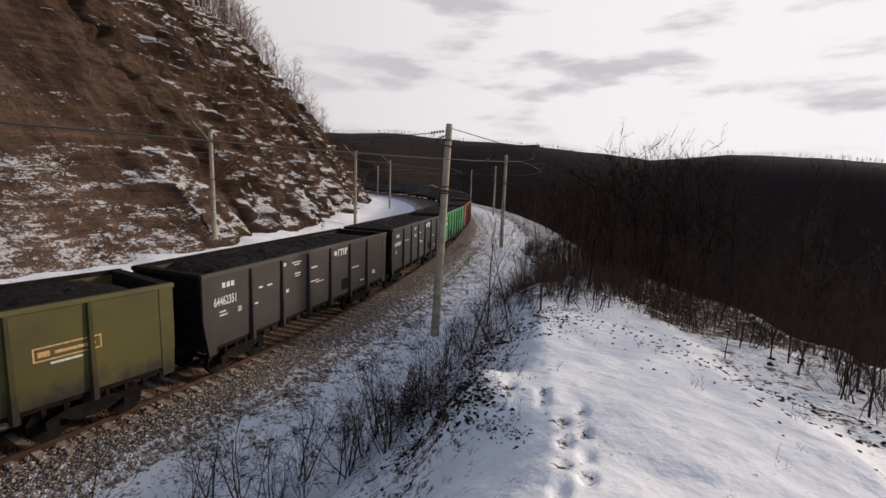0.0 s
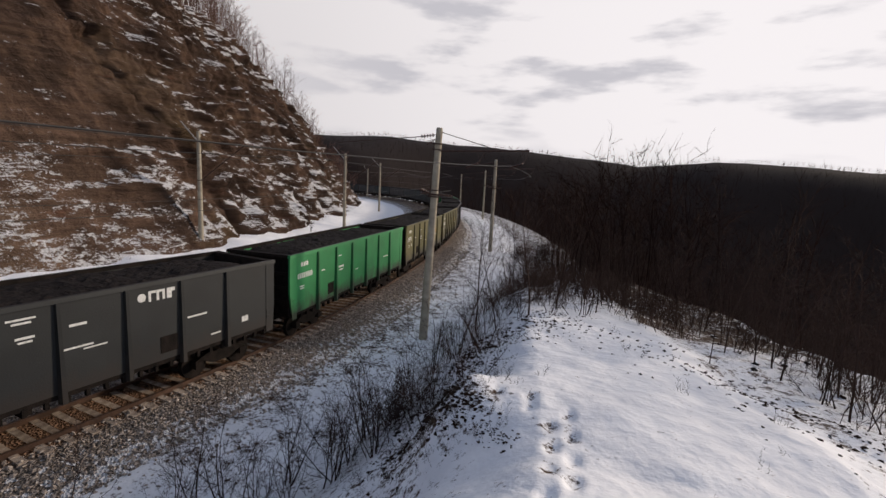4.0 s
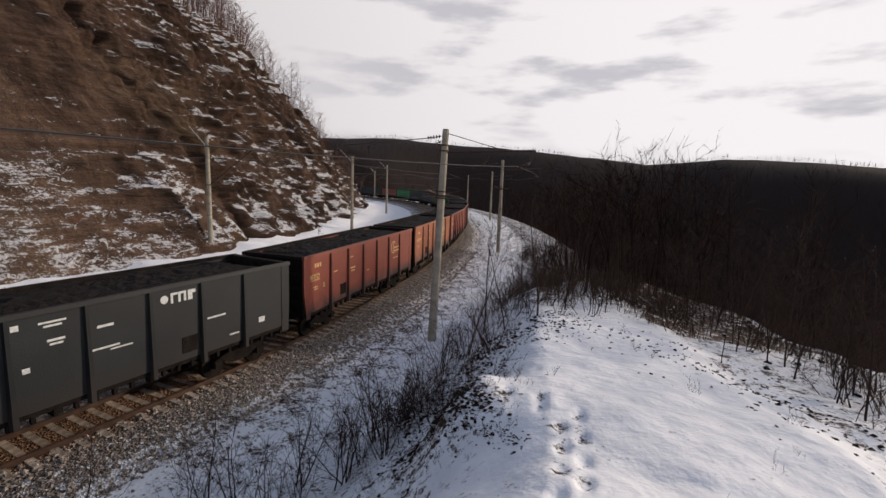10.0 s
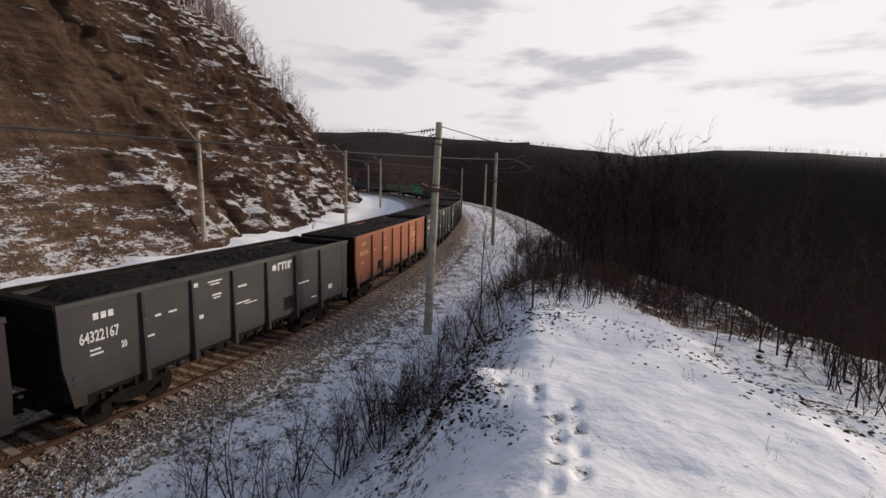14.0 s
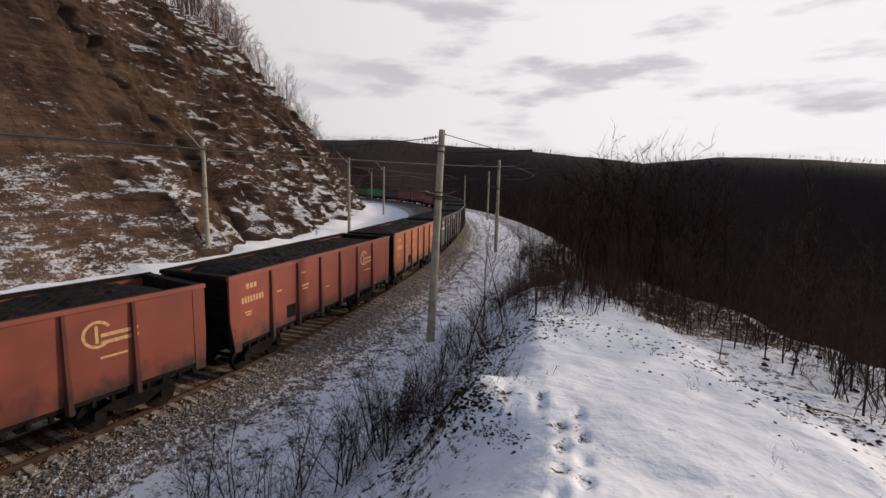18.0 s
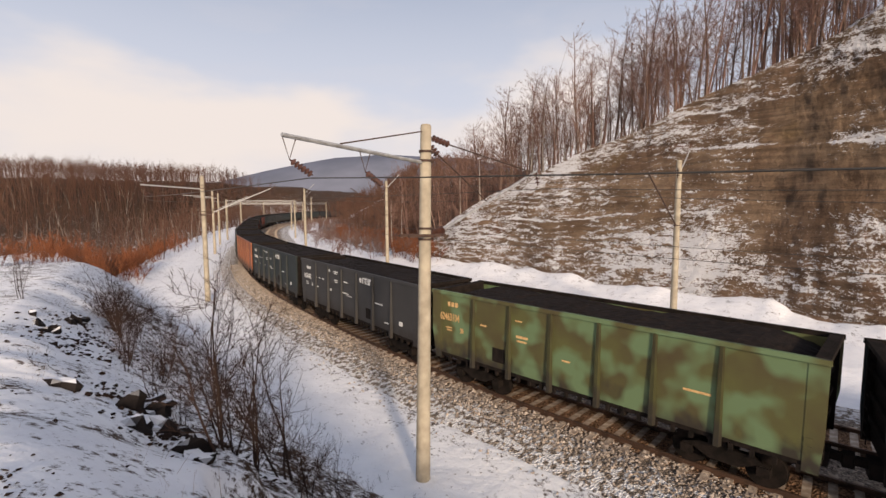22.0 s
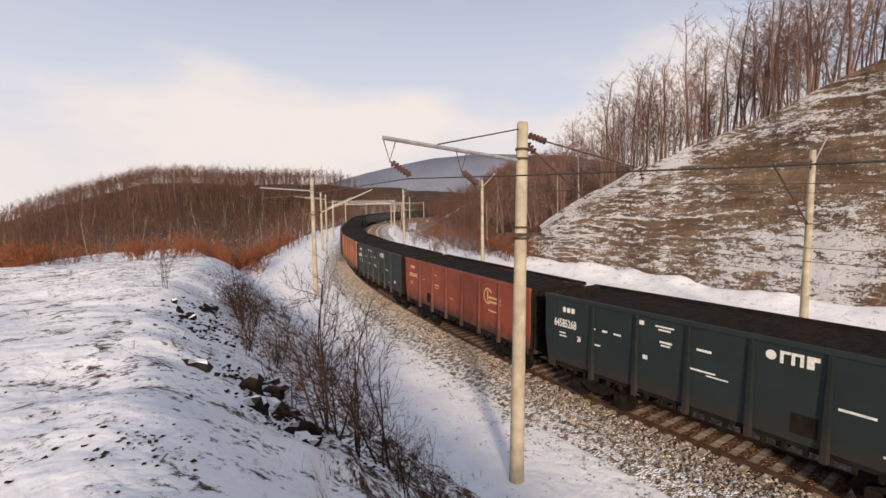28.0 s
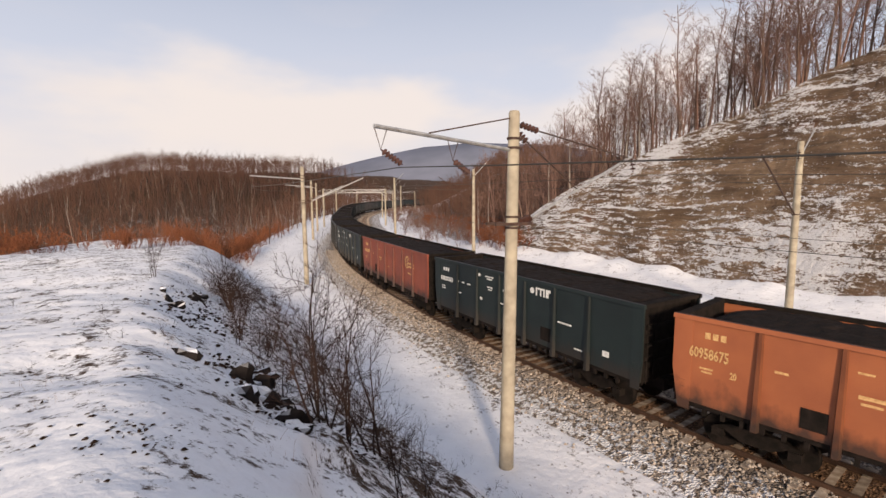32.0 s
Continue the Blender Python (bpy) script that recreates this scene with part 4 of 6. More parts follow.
def portal(s):
    """A rigid lattice crossbeam on two concrete legs, across both tracks."""
    a, b = on_line(s, -5.2), on_line(s, 9.3)
    mid = (a + b) / 2
    p = thing("track_portal", "lattice steel crossbeam on concrete legs spanning both tracks", "railway portal", "portals over the tracks",
              Matrix.Translation((mid.x, mid.y, mid.z - 0.6)) @ pose(0, 0, 0, 0, 0, math.degrees(math.atan2(b.y - a.y, b.x - a.x))))
    half = (b - a).length / 2
    for x in (-half, half):
        leg = link("pole_shaft", cached("portal_leg", lambda bm: lathe_pole(bm, 9.0), M_CONCRETE), None, p)
        leg.matrix_basis = pose(x, 0, 0)

    def beam(bm):
        for y in (-0.3, 0.3):
            for z in (8.1, 8.8):
                rod(bm, (-half, y, z), (half, y, z), 0.04, 0.04, 5)
            n = 12
            for k in range(n):
                x0, x1 = -half + 2 * half * k / n, -half + 2 * half * (k + 1) / n
                rod(bm, (x0, y, 8.1 if k % 2 else 8.8), (x1, y, 8.8 if k % 2 else 8.1), 0.025, 0.025, 4)
    part("lattice_beam", (lambda bm: (beam(bm), bm)[1])(bmesh.new()), M_GALV, p, "rusty galvanised lattice beam")


for s_portal in (352.0, 392.0, 432.0, 476.0):
    portal(s_portal)


# ---- wires ----
def wire(label, inner, height, posts, sag, r):
    pts = []
    for s0, s1 in zip(posts[:-1], posts[1:]):
        for k in range(8):
            t = k / 8
            pts.append(on_line(s0 + (s1 - s0) * t, inner, height - 4 * sag * t * (1 - t)))
    bm = bmesh.new()
    tube(bm, pts + [on_line(posts[-1], inner, height)], r, 4)
    tagged(part("overhead_wire", bm, M_WIRE, None), label, "cable", "wires of the overhead line")


POST_S = [40.0, 95.0, 147.0, 191.5, 221.5, 248.0, 278.3, 325.0, 345.0, 425.0, 520.0]
wire("dark contact wire over the outer track", 0.0, 5.75, POST_S, 0.05, 0.010)
wire("carrier cable over the outer track", 0.0, 7.9, POST_S, 0.2, 0.011)
wire("dark contact wire over the inner track", 4.1, 5.75, POST_S, 0.05, 0.010)
wire("carrier cable over the inner track", 4.1, 7.7, POST_S, 0.3, 0.010)
wire("feeder cable hung outside the poles", -9.5, 7.95, POST_S, 0.25, 0.012)
wire("earth wire along the hill-side poles", 15.2, 9.2, [147.0, 180.0, 206.0, 243.0, 283.0], 0.4, 0.012)


# ---- the coal train ----
PAINT = {
    "red": ((0.265, 0.056, 0.029), (0.185, 0.040, 0.023)), "brick": ((0.265, 0.064, 0.034), (0.175, 0.043, 0.027)),
    "orange": ((0.37, 0.118, 0.047), (0.265, 0.080, 0.035)), "green": ((0.020, 0.245, 0.070), (0.015, 0.17, 0.05)),
    "olive": ((0.105, 0.092, 0.020), (0.07, 0.06, 0.018)), "pale": ((0.095, 0.100, 0.030), (0.065, 0.048, 0.020)),
    "brown": ((0.046, 0.036, 0.033), (0.029, 0.023, 0.021)), "grey": ((0.045, 0.043, 0.042), (0.029, 0.028, 0.027)),
    "black": ((0.019, 0.021, 0.021), (0.012, 0.013, 0.013)), "teal": ((0.011, 0.021, 0.021), (0.007, 0.013, 0.014))}
WORDS = {"red": "rust-red", "brick": "brick-red", "orange": "faded orange", "green": "bright green", "olive": "dark olive", "pale": "mottled pale green",
         "brown": "dark brown", "grey": "dark grey", "black": "black", "teal": "blackish green"}
ORDER = {-4: "brick", -3: "green", -2: "black", -1: "brown", 0: "olive", 1: "olive", 2: "green", 3: "black", 4: "red", 5: "red", 6: "orange", 7: "red", 8: "black", 9: "black",
         10: "orange", 11: "grey", 12: "brown", 13: "orange", 14: "red", 15: "brick", 16: "green", 17: "orange", 18: "teal", 19: "pale", 20: "grey", 21: "teal", 22: "orange",
         23: "teal", 24: "teal", 25: "red", 26: "teal", 27: "orange", 28: "teal", 29: "brick", 30: "teal", 31: "black", 32: "black", 33: "teal", 34: "teal", 35: "grey"}
NUMBERS = {-1: "64462351", 7: "953252", 20: "64320682", 0: "62462460", 9: "64559354", 8: "64559917", 1: "62450713", 11: "64322167", 15: "62365267", 16: "62227533", 17: "60949435", 18: "62701222", 19: "62463104", 23: "64585326", 24: "64585268", 26: "64202708", 27: "60958675"}
FIRST, LAST, PITCH, SPEED, START = -15, 46, 13.92, 11.66, 245.0
HALF, TOP, SILL = 6.45, 3.85, 1.30


def paint(key, a, b):
    """Worn wagon paint: faded patches, runs of rust, and grime that climbs from the sill."""
    m = mat("wagon_paint_" + key, a, 0.6, b, 0.8, 0.10, 22, spread=0.45, vary=0.10)
    nt = m.node_tree
    N, L = nt.nodes.new, nt.links.new
    s = nt.nodes["Principled BSDF"]
    base = s.inputs["Base Color"].links[0].from_socket
    tc, mp, nz = N("ShaderNodeTexCoord"), N("ShaderNodeMapping"), N("ShaderNodeTexNoise")
    mp.inputs["Scale"].default_value = (1.3, 1.3, 0.8)
    nz.inputs["Scale"].default_value, nz.inputs["Detail"].default_value, nz.inputs["Roughness"].default_value = 1.5, 6, 0.55
    L(tc.outputs["Object"], mp.inputs["Vector"])
    L(mp.outputs[0], nz.inputs["Vector"])
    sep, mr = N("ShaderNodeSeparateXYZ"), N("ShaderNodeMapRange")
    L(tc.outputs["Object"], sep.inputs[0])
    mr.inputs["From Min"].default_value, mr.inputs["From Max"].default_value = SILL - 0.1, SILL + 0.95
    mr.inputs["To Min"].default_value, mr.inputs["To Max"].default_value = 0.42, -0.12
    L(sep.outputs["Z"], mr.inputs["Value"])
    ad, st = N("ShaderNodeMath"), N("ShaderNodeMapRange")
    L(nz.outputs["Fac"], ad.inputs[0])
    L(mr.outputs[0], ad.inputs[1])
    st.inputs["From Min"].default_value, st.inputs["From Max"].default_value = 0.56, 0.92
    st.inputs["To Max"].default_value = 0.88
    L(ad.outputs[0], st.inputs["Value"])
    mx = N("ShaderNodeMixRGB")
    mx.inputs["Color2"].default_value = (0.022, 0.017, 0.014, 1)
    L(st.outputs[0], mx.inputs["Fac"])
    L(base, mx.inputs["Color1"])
    out = mx.outputs["Color"]
    geo, sp, up = N("ShaderNodeNewGeometry"), N("ShaderNodeSeparateXYZ"), N("ShaderNodeMapRange")
    L(geo.outputs["Normal"], sp.inputs[0])
    up.inputs["From Min"].default_value, up.inputs["From Max"].default_value, up.inputs["To Max"].default_value = 0.5, 0.8, 0.85
    L(sp.outputs["Z"], up.inputs["Value"])
    dust = N("ShaderNodeMixRGB")
    dust.inputs["Color2"].default_value = (0.020, 0.016, 0.014, 1)
    L(up.outputs[0], dust.inputs["Fac"])
    L(out, dust.inputs["Color1"])
    out = dust.outputs["Color"]
    if key == "pale":
        blot = N("ShaderNodeTexNoise")
        blot.inputs["Scale"].default_value = 0.9
        L(tc.outputs["Object"], blot.inputs["Vector"])
        br = N("ShaderNodeMapRange")
        br.inputs["From Min"].default_value, br.inputs["From Max"].default_value = 0.46, 0.60
        L(blot.outputs["Fac"], br.inputs["Value"])
        m2 = N("ShaderNodeMixRGB")
        m2.inputs["Color2"].default_value = (0.115, 0.175, 0.085, 1)
        L(br.outputs[0], m2.inputs["Fac"])
        L(out, m2.inputs["Color1"])
        out = m2.outputs["Color"]
    L(out, s.inputs["Base Color"])
    return m


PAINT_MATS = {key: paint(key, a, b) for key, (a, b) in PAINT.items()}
# posts take each wall colour at about half its value
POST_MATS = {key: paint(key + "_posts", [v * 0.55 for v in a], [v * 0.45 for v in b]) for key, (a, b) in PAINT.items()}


def plate(bm, pts, y0, y1):
    """A flat outline in x and z, given thickness between y0 and y1."""
    f = [bm.verts.new((x, y0, z)) for x, z in pts]
    b = [bm.verts.new((x, y1, z)) for x, z in pts]
    bm.faces.new(f)
    bm.faces.new(b[::-1])
    for i in range(len(pts)):
        j = (i + 1) % len(pts)
        bm.faces.new((f[j], f[i], b[i], b[j]))


def side_wall(bm):
    plate(bm, [(-HALF, TOP - 0.1), (-HALF, 2.3), (-HALF + 0.17, SILL), (HALF - 0.05, SILL), (HALF, 2.0), (HALF, TOP - 0.1)], -1.50, -1.44)


def side_post(bm):
    """Pressed hat-section post, wider at its foot, reaching below the sill."""
    for z0, z1, w0, w1, d0, d1 in ((SILL - 0.26, SILL + 0.2, 0.11, 0.10, 0.13, 0.12), (SILL + 0.2, TOP - 0.12, 0.10, 0.065, 0.12, 0.07)):
        v = [bm.verts.new(q) for q in ((-w0, -1.50, z0), (-w0 * 0.6, -1.50 - d0, z0), (w0 * 0.6, -1.50 - d0, z0), (w0, -1.50, z0),
                                       (-w1, -1.50, z1), (-w1 * 0.6, -1.50 - d1, z1), (w1 * 0.6, -1.50 - d1, z1), (w1, -1.50, z1))]
        for q in ((0, 1, 5, 4), (1, 2, 6, 5), (2, 3, 7, 6), (3, 2, 1, 0), (4, 5, 6, 7), (0, 4, 7, 3)):
            bm.faces.new([v[i] for i in q])


def end_strip(side):
    """The stiff plate at each end of a side, which hangs below the sill and is cut off aslant."""
    def make(bm):
        cut, wide = (0.20, 0.52) if side < 0 else (0.06, 0.40)
        plate(bm, [(side * x, z) for x, z in ((HALF - 0.004, TOP - 0.13), (HALF - 0.004, 2.25), (HALF - cut, SILL - 0.24), (HALF - wide, SILL - 0.24), (HALF - wide, TOP - 0.13))][::side], -1.515, -1.50)
        for z in (1.62, 1.82):
            box(bm, *sorted((side * (HALF - 0.38), side * (HALF - 0.22))), -1.53, -1.514, z, z + 0.09)
    return make


def end_wall(bm):
    box(bm, HALF - 0.30, HALF - 0.22, -1.44, 1.44, SILL, TOP - 0.1)


def end_rib(bm):
    box(bm, HALF - 0.22, HALF - 0.13, -1.28, 1.28, 0, 0.13, 0.015)


def corner_post(bm):
    box(bm, HALF - 0.24, HALF - 0.06, -0.06, 0.06, SILL - 0.1, TOP - 0.1)


def top_rail(bm):
    box(bm, -HALF - 0.03, HALF + 0.03, -1.56, -1.42, TOP - 0.13, TOP, 0.012)


def end_rail(bm):
    box(bm, HALF - 0.32, HALF, -1.42, 1.42, TOP - 0.13, TOP - 0.01, 0.012)


def sill_beam(bm):
    box(bm, -HALF + 0.2, HALF - 0.2, -1.47, -1.30, SILL - 0.14, SILL + 0.02)
    for k in range(26):
        x = -6.0 + k * 0.48
        box(bm, x - 0.05, x + 0.05, -1.50, -1.38, SILL - 0.30, SILL - 0.1)


def underframe(bm):
    box(bm, -HALF, HALF, -0.28, 0.28, 0.78, 1.18)
    box(bm, -6.2, 6.2, -1.43, 1.43, 1.14, 1.28)
    for x in (-4.33, -1.6, 1.6, 4.33):
        box(bm, x - 0.12, x + 0.12, -1.4, 1.4, 0.98, 1.2)
    rod(bm, (-1.2, 0.6, 0.85), (0.2, 0.6, 0.85), 0.19, 0.19, 10)


def coal(variant):
    def make(bm):
        nx, ny = 64, 16
        g = []
        for i in range(nx + 1):
            row = []
            for j in range(ny + 1):
                x, y = -6.18 + 12.36 * i / nx, -1.43 + 2.86 * j / ny
                edge = min(1, min(6.18 - abs(x), 1.43 - abs(y)) / 0.55)
                end = min(1, max(0, (6.18 - abs(x)) / 1.5))
                h = TOP - 0.14 + 0.07 * edge + 0.08 * noise.noise((x * 0.6, y * 0.7, variant * 7.3)) + 0.05 * noise.noise((x * 2.6, y * 2.6, variant)) + 0.05 * noise.noise((x * 6.0, y * 6.0, variant + 3.0))
                row.append(bm.verts.new((x, y, h - 0.40 * (1 - end) ** 2)))
            g.append(row)
        for i in range(nx):
            for j in range(ny):
                bm.faces.new((g[i][j], g[i + 1][j], g[i + 1][j + 1], g[i][j + 1]))
        # sides of the heap down to the floor
        box(bm, -6.17, 6.17, -1.425, 1.425, 1.3, TOP - 0.65)
    return make


def bogie_frame(bm):
    for y in (-1.02, 1.02):
        pts = [(-1.05, 0.50), (-0.75, 0.62), (-0.35, 0.42), (0.35, 0.42), (0.75, 0.62), (1.05, 0.50), (1.05, 0.66), (0.6, 0.84), (-0.6, 0.84), (-1.05, 0.66)]
        plate(bm, pts, y - 0.09, y + 0.09)
        for x in (-0.925, 0.925):
            box(bm, x - 0.15, x + 0.15, y - 0.14, y + 0.14, 0.40, 0.64)
        for x in (-0.18, 0.0, 0.18):
            rod(bm, (x, y, 0.44), (x, y, 0.78), 0.075, 0.075, 8)
    box(bm, -0.22, 0.22, -1.1, 1.1, 0.60, 0.86)


def wheelset(bm):
    for y in (-0.79, 0.79):
        rod(bm, (0, y - 0.065, 0.475), (0, y + 0.065, 0.475), 0.475, 0.475, 22)
        s = 1 if y > 0 else -1
        rod(bm, (0, y - s * 0.065, 0.475), (0, y - s * 0.09, 0.475), 0.50, 0.50, 22)
        rod(bm, (0, y + s * 0.065, 0.475), (0, y + s * 0.10, 0.475), 0.13, 0.11, 10)
    rod(bm, (0, -1.1, 0.475), (0, 1.1, 0.475), 0.075, 0.075, 8)


def coupler(bm):
    box(bm, HALF - 0.1, HALF + 0.40, -0.10, 0.10, 0.96, 1.16)
    box(bm, HALF + 0.30, HALF + 0.505, -0.19, 0.19, 0.90, 1.22, 0.03)


def hatch(bm):
    box(bm, -0.28, 0.28, -1.515, -1.50, SILL + 0.22, SILL + 0.75)


def hand_ladder(bm):
    for z in (SILL + 0.1, SILL + 0.45, SILL + 0.8, SILL + 1.15, SILL + 1.5, SILL + 1.85):
        rod(bm, (-0.18, -1.60, z), (0.18, -1.60, z), 0.014, 0.014, 5)
    for x in (-0.18, 0.18):
        rod(bm, (x, -1.60, SILL - 0.1), (x, -1.60, SILL + 2.1), 0.016, 0.016, 5)
        for z in (SILL + 0.3, SILL + 1.7):
            rod(bm, (x, -1.60, z), (x, -1.50, z), 0.012, 0.012, 5)


def text_mesh(body, size):
    key = ("text", body, size)
    if key not in CACHE:
        cu = bpy.data.curves.new("lettering", "FONT")
        cu.body, cu.size, cu.extrude, cu.offset, cu.resolution_u = body, size, 0.002, 0.009, 2
        ob = bpy.data.objects.new("lettering", cu)
        scene.collection.objects.link(ob)
        dg = bpy.context.evaluated_depsgraph_get()
        me = bpy.data.meshes.new_from_object(ob.evaluated_get(dg))
        bpy.data.objects.remove(ob)
        me.materials.clear()
        CACHE[key] = me
    return CACHE[key]


def bars(rows):
    """Plain bars in place of lines too small to read: x, z, width, height."""
    def make(bm):
        for x, z, w, h in rows:
            box(bm, x, x + w, -1.506, -1.500, z, z + h)
    return make


def ring_logo(bm):
    """An open ring with a stroke and two bars, painted."""
    n = 22
    for k in range(n - 4):
        a0, a1 = math.radians(30 + k * 15.5), math.radians(30 + (k + 1) * 15.5)
        v = [bm.verts.new((r * math.cos(a), -1.506, r * math.sin(a))) for a, r in ((a0, 0.30), (a0, 0.38), (a1, 0.38), (a1, 0.30))]
        bm.faces.new(v)
    box(bm, -0.06, 0.02, -1.506, -1.500, -0.24, 0.24)
    box(bm, 0.08, 1.05, -1.506, -1.500, -0.10, 0.0)
    box(bm, 0.08, 1.05, -1.506, -1.500, -0.30, -0.20)


def word_logo(bm):
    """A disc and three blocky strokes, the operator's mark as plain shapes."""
    n = 14
    bm.faces.new([bm.verts.new((-0.58 + 0.16 * math.cos(k * math.tau / n), -1.506, 0.16 * math.sin(k * math.tau / n))) for k in range(n)])
    box(bm, -0.32, -0.22, -1.506, -1.500, -0.20, 0.20)
    box(bm, -0.22, -0.02, -1.506, -1.500, 0.11, 0.20)
    for x0, x1 in ((0.0, 0.10), (0.24, 0.34)):
        box(bm, x0, x1, -1.506, -1.500, -0.20, 0.11)
    box(bm, 0.0, 0.34, -1.506, -1.500, 0.11, 0.20)
    box(bm, 0.42, 0.62, -1.506, -1.500, -0.20, 0.20)
    box(bm, 0.62, 0.76, -1.506, -1.500, 0.06, 0.20)


SMALL = [(-5.75, 2.42, 0.28, 0.05), (-5.75, 2.30, 0.34, 0.05), (-4.3, 2.85, 0.16, 0.07), (-3.85, 2.85, 0.2, 0.07), (-3.4, 2.85, 0.28, 0.06),
         (-4.15, 2.30, 0.24, 0.06), (-2.45, 3.42, 0.16, 0.14), (-1.9, 3.46, 0.6, 0.05), (-1.8, 3.36, 0.4, 0.05), (-1.75, 2.98, 0.4, 0.06), (-1.7, 2.88, 0.3, 0.05), (-2.3, 2.33, 0.16, 0.13),
         (-0.6, 3.02, 0.42, 0.07), (-0.85, 2.42, 0.8, 0.05), (-0.3, 2.33, 0.6, 0.04), (2.75, 2.42, 0.7, 0.06), (3.6, 1.62, 0.4, 0.05)]
SMALL2 = [(-5.7, 2.36, 0.34, 0.05), (-5.65, 2.26, 0.28, 0.05), (-3.9, 2.75, 0.3, 0.06), (-2.3, 3.2, 0.3, 0.05), (-2.25, 2.62, 0.5, 0.09), (-2.2, 2.48, 0.4, 0.06), (-0.4, 2.2, 0.3, 0.05), (3.35, 2.3, 0.7, 0.06)]


def wagon(n):
    rng = random.Random(n + 100)
    key = ORDER.get(n) or ("teal", "brown", "black", "teal", "black", "grey")[(n * 7 + 3) % 6]
    m = PAINT_MATS[key]
    dark = key in ("black", "teal", "grey", "brown")
    w = thing("coal_wagon", WORDS[key] + " open steel freight wagon heaped with coal", "railway wagon", "wagons of the coal train")
    for turn in (0, 180):
        q = pose(0, 0, 0, 0, 0, turn)
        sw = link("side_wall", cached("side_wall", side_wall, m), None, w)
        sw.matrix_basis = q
        for k, x in enumerate((-4.25, -2.55, -0.85, 0.85, 2.55, 4.25)):
            po = link("side_post", cached("side_post", side_post, POST_MATS[key]), None, w, "darker pressed-steel post" if k == 0 else "")
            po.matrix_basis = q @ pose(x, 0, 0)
        for x in (-1, 1):
            link("end_strip", cached("end_strip_%d" % x, end_strip(x), m), None, w).matrix_basis = q
        link("end_wall", cached("end_wall", end_wall, M_UNDER), None, w).matrix_basis = q
        for z in (1.75, 2.35, 2.95):
            link("end_rib", cached("end_rib", end_rib, M_UNDER), None, w).matrix_basis = q @ pose(0, 0, z)
        for y in (-1.36, 1.36):
            link("corner_post", cached("corner_post", corner_post, M_UNDER), None, w).matrix_basis = q @ pose(0, y, 0)
        link("sill_beam", cached("sill_beam", sill_beam, M_UNDER), None, w, "grimy sill with hatch hinges").matrix_basis = q
        link("coupler", cached("coupler", coupler, M_UNDER), None, w).matrix_basis = q
        link("end_rail", cached("end_rail", end_rail, M_UNDER), None, w).matrix_basis = q
        lad = link("ladder", cached("ladder", hand_ladder, M_UNDER), None, w)
        lad.matrix_basis = q @ pose(HALF - 1.66, -1.0, 0, 0, 0, 90)
    link("top_rail", cached("top_rail", top_rail, m), None, w)
    link("top_rail", cached("top_rail", top_rail, M_UNDER), None, w, "coal-blackened rail").matrix_basis = pose(0, 0, 0, 0, 0, 180)
    link("underframe", cached("underframe", underframe, M_UNDER), None, w)
    link("coal_load", cached("coal_load_%d" % (n % 3), coal(n % 3), M_COAL), None, w, "heaped black coal")
    link("hatch", cached("hatch", hatch, M_UNDER), None, w, "dark square plate").matrix_basis = pose(-3.02, 0, 0) if not dark else pose(2.1, 0, 0)
    for x in (-4.33, 4.33):
        bo = link("bogie", cached("bogie", bogie_frame, M_UNDER), None, w)
        bo.matrix_basis = pose(x, 0, 0)
        for dx in (-0.925, 0.925):
            ws = link("wheelset", cached("wheelset", wheelset, M_UNDER), None, bo)
            ws.matrix_basis = pose(dx, 0, 0)
    ink = M_WHITE if key in ("black", "teal", "brown", "grey", "green", "olive") else M_YELLOW
    if n in NUMBERS:
        me = text_mesh(NUMBERS[n], 0.42)
        t = new("lettering", me.copy())
        t.data.materials.append(ink)
        t.parent = w
        t.matrix_basis = pose(-6.0, -1.521, 2.68, 90, 0, 0) @ Matrix.Diagonal((0.62, 1, 1, 1))
        t["label"] = "painted wagon number"
        t = new("lettering", text_mesh("20", 0.27).copy())
        t.data.materials.append(ink)
        t.parent = w
        t.matrix_basis = pose(-4.92, -1.506, 2.27, 90, 0, 0) @ Matrix.Diagonal((0.62, 1, 1, 1))
    else:
        link("lettering", cached("number_bars", bars([(-5.85 + 0.15 * k, 2.74, 0.095, 0.22) for k in range(8)]), ink), None, w, "worn painted number")["kind"] = "stuff"
    link("lettering", cached("owner_bars", bars([(-5.6 + 0.2 * k, 3.25, 0.14, 0.18) for k in range(3)]), ink), None, w)["kind"] = "stuff"
    link("lettering", cached("small_bars_a", bars(SMALL), ink) if dark else cached("small_bars_b", bars(SMALL2), ink), None, w, "small stencilled lines")["kind"] = "stuff"
    if dark:
        link("emblem", cached("word_logo", word_logo, ink), None, w, "white block emblem").matrix_basis = pose(1.75, 0, 3.40) @ Matrix.Diagonal((0.78, 1, 0.8, 1))
        link("plate", cached("data_plate", bars([(4.9, 1.75, 0.28, 0.20)]), M_WHITE), None, w, "white square plate")
    elif key in ("red", "orange", "brick"):
        link("emblem", cached("ring_logo", ring_logo, M_YELLOW), None, w, "yellow ring emblem").matrix_basis = pose(3.32, 0, 3.0)
    elif key == "olive":
        link("emblem", cached("framed_bars", bars([(3.0, 2.75, 1.5, 0.04), (3.0, 2.42, 1.5, 0.04), (3.0, 2.45, 0.04, 0.3), (4.46, 2.45, 0.04, 0.3), (3.1, 2.53, 0.25, 0.14), (3.45, 2.55, 0.9, 0.08)]), M_YELLOW), None, w, "framed yellow stencil")
    return w


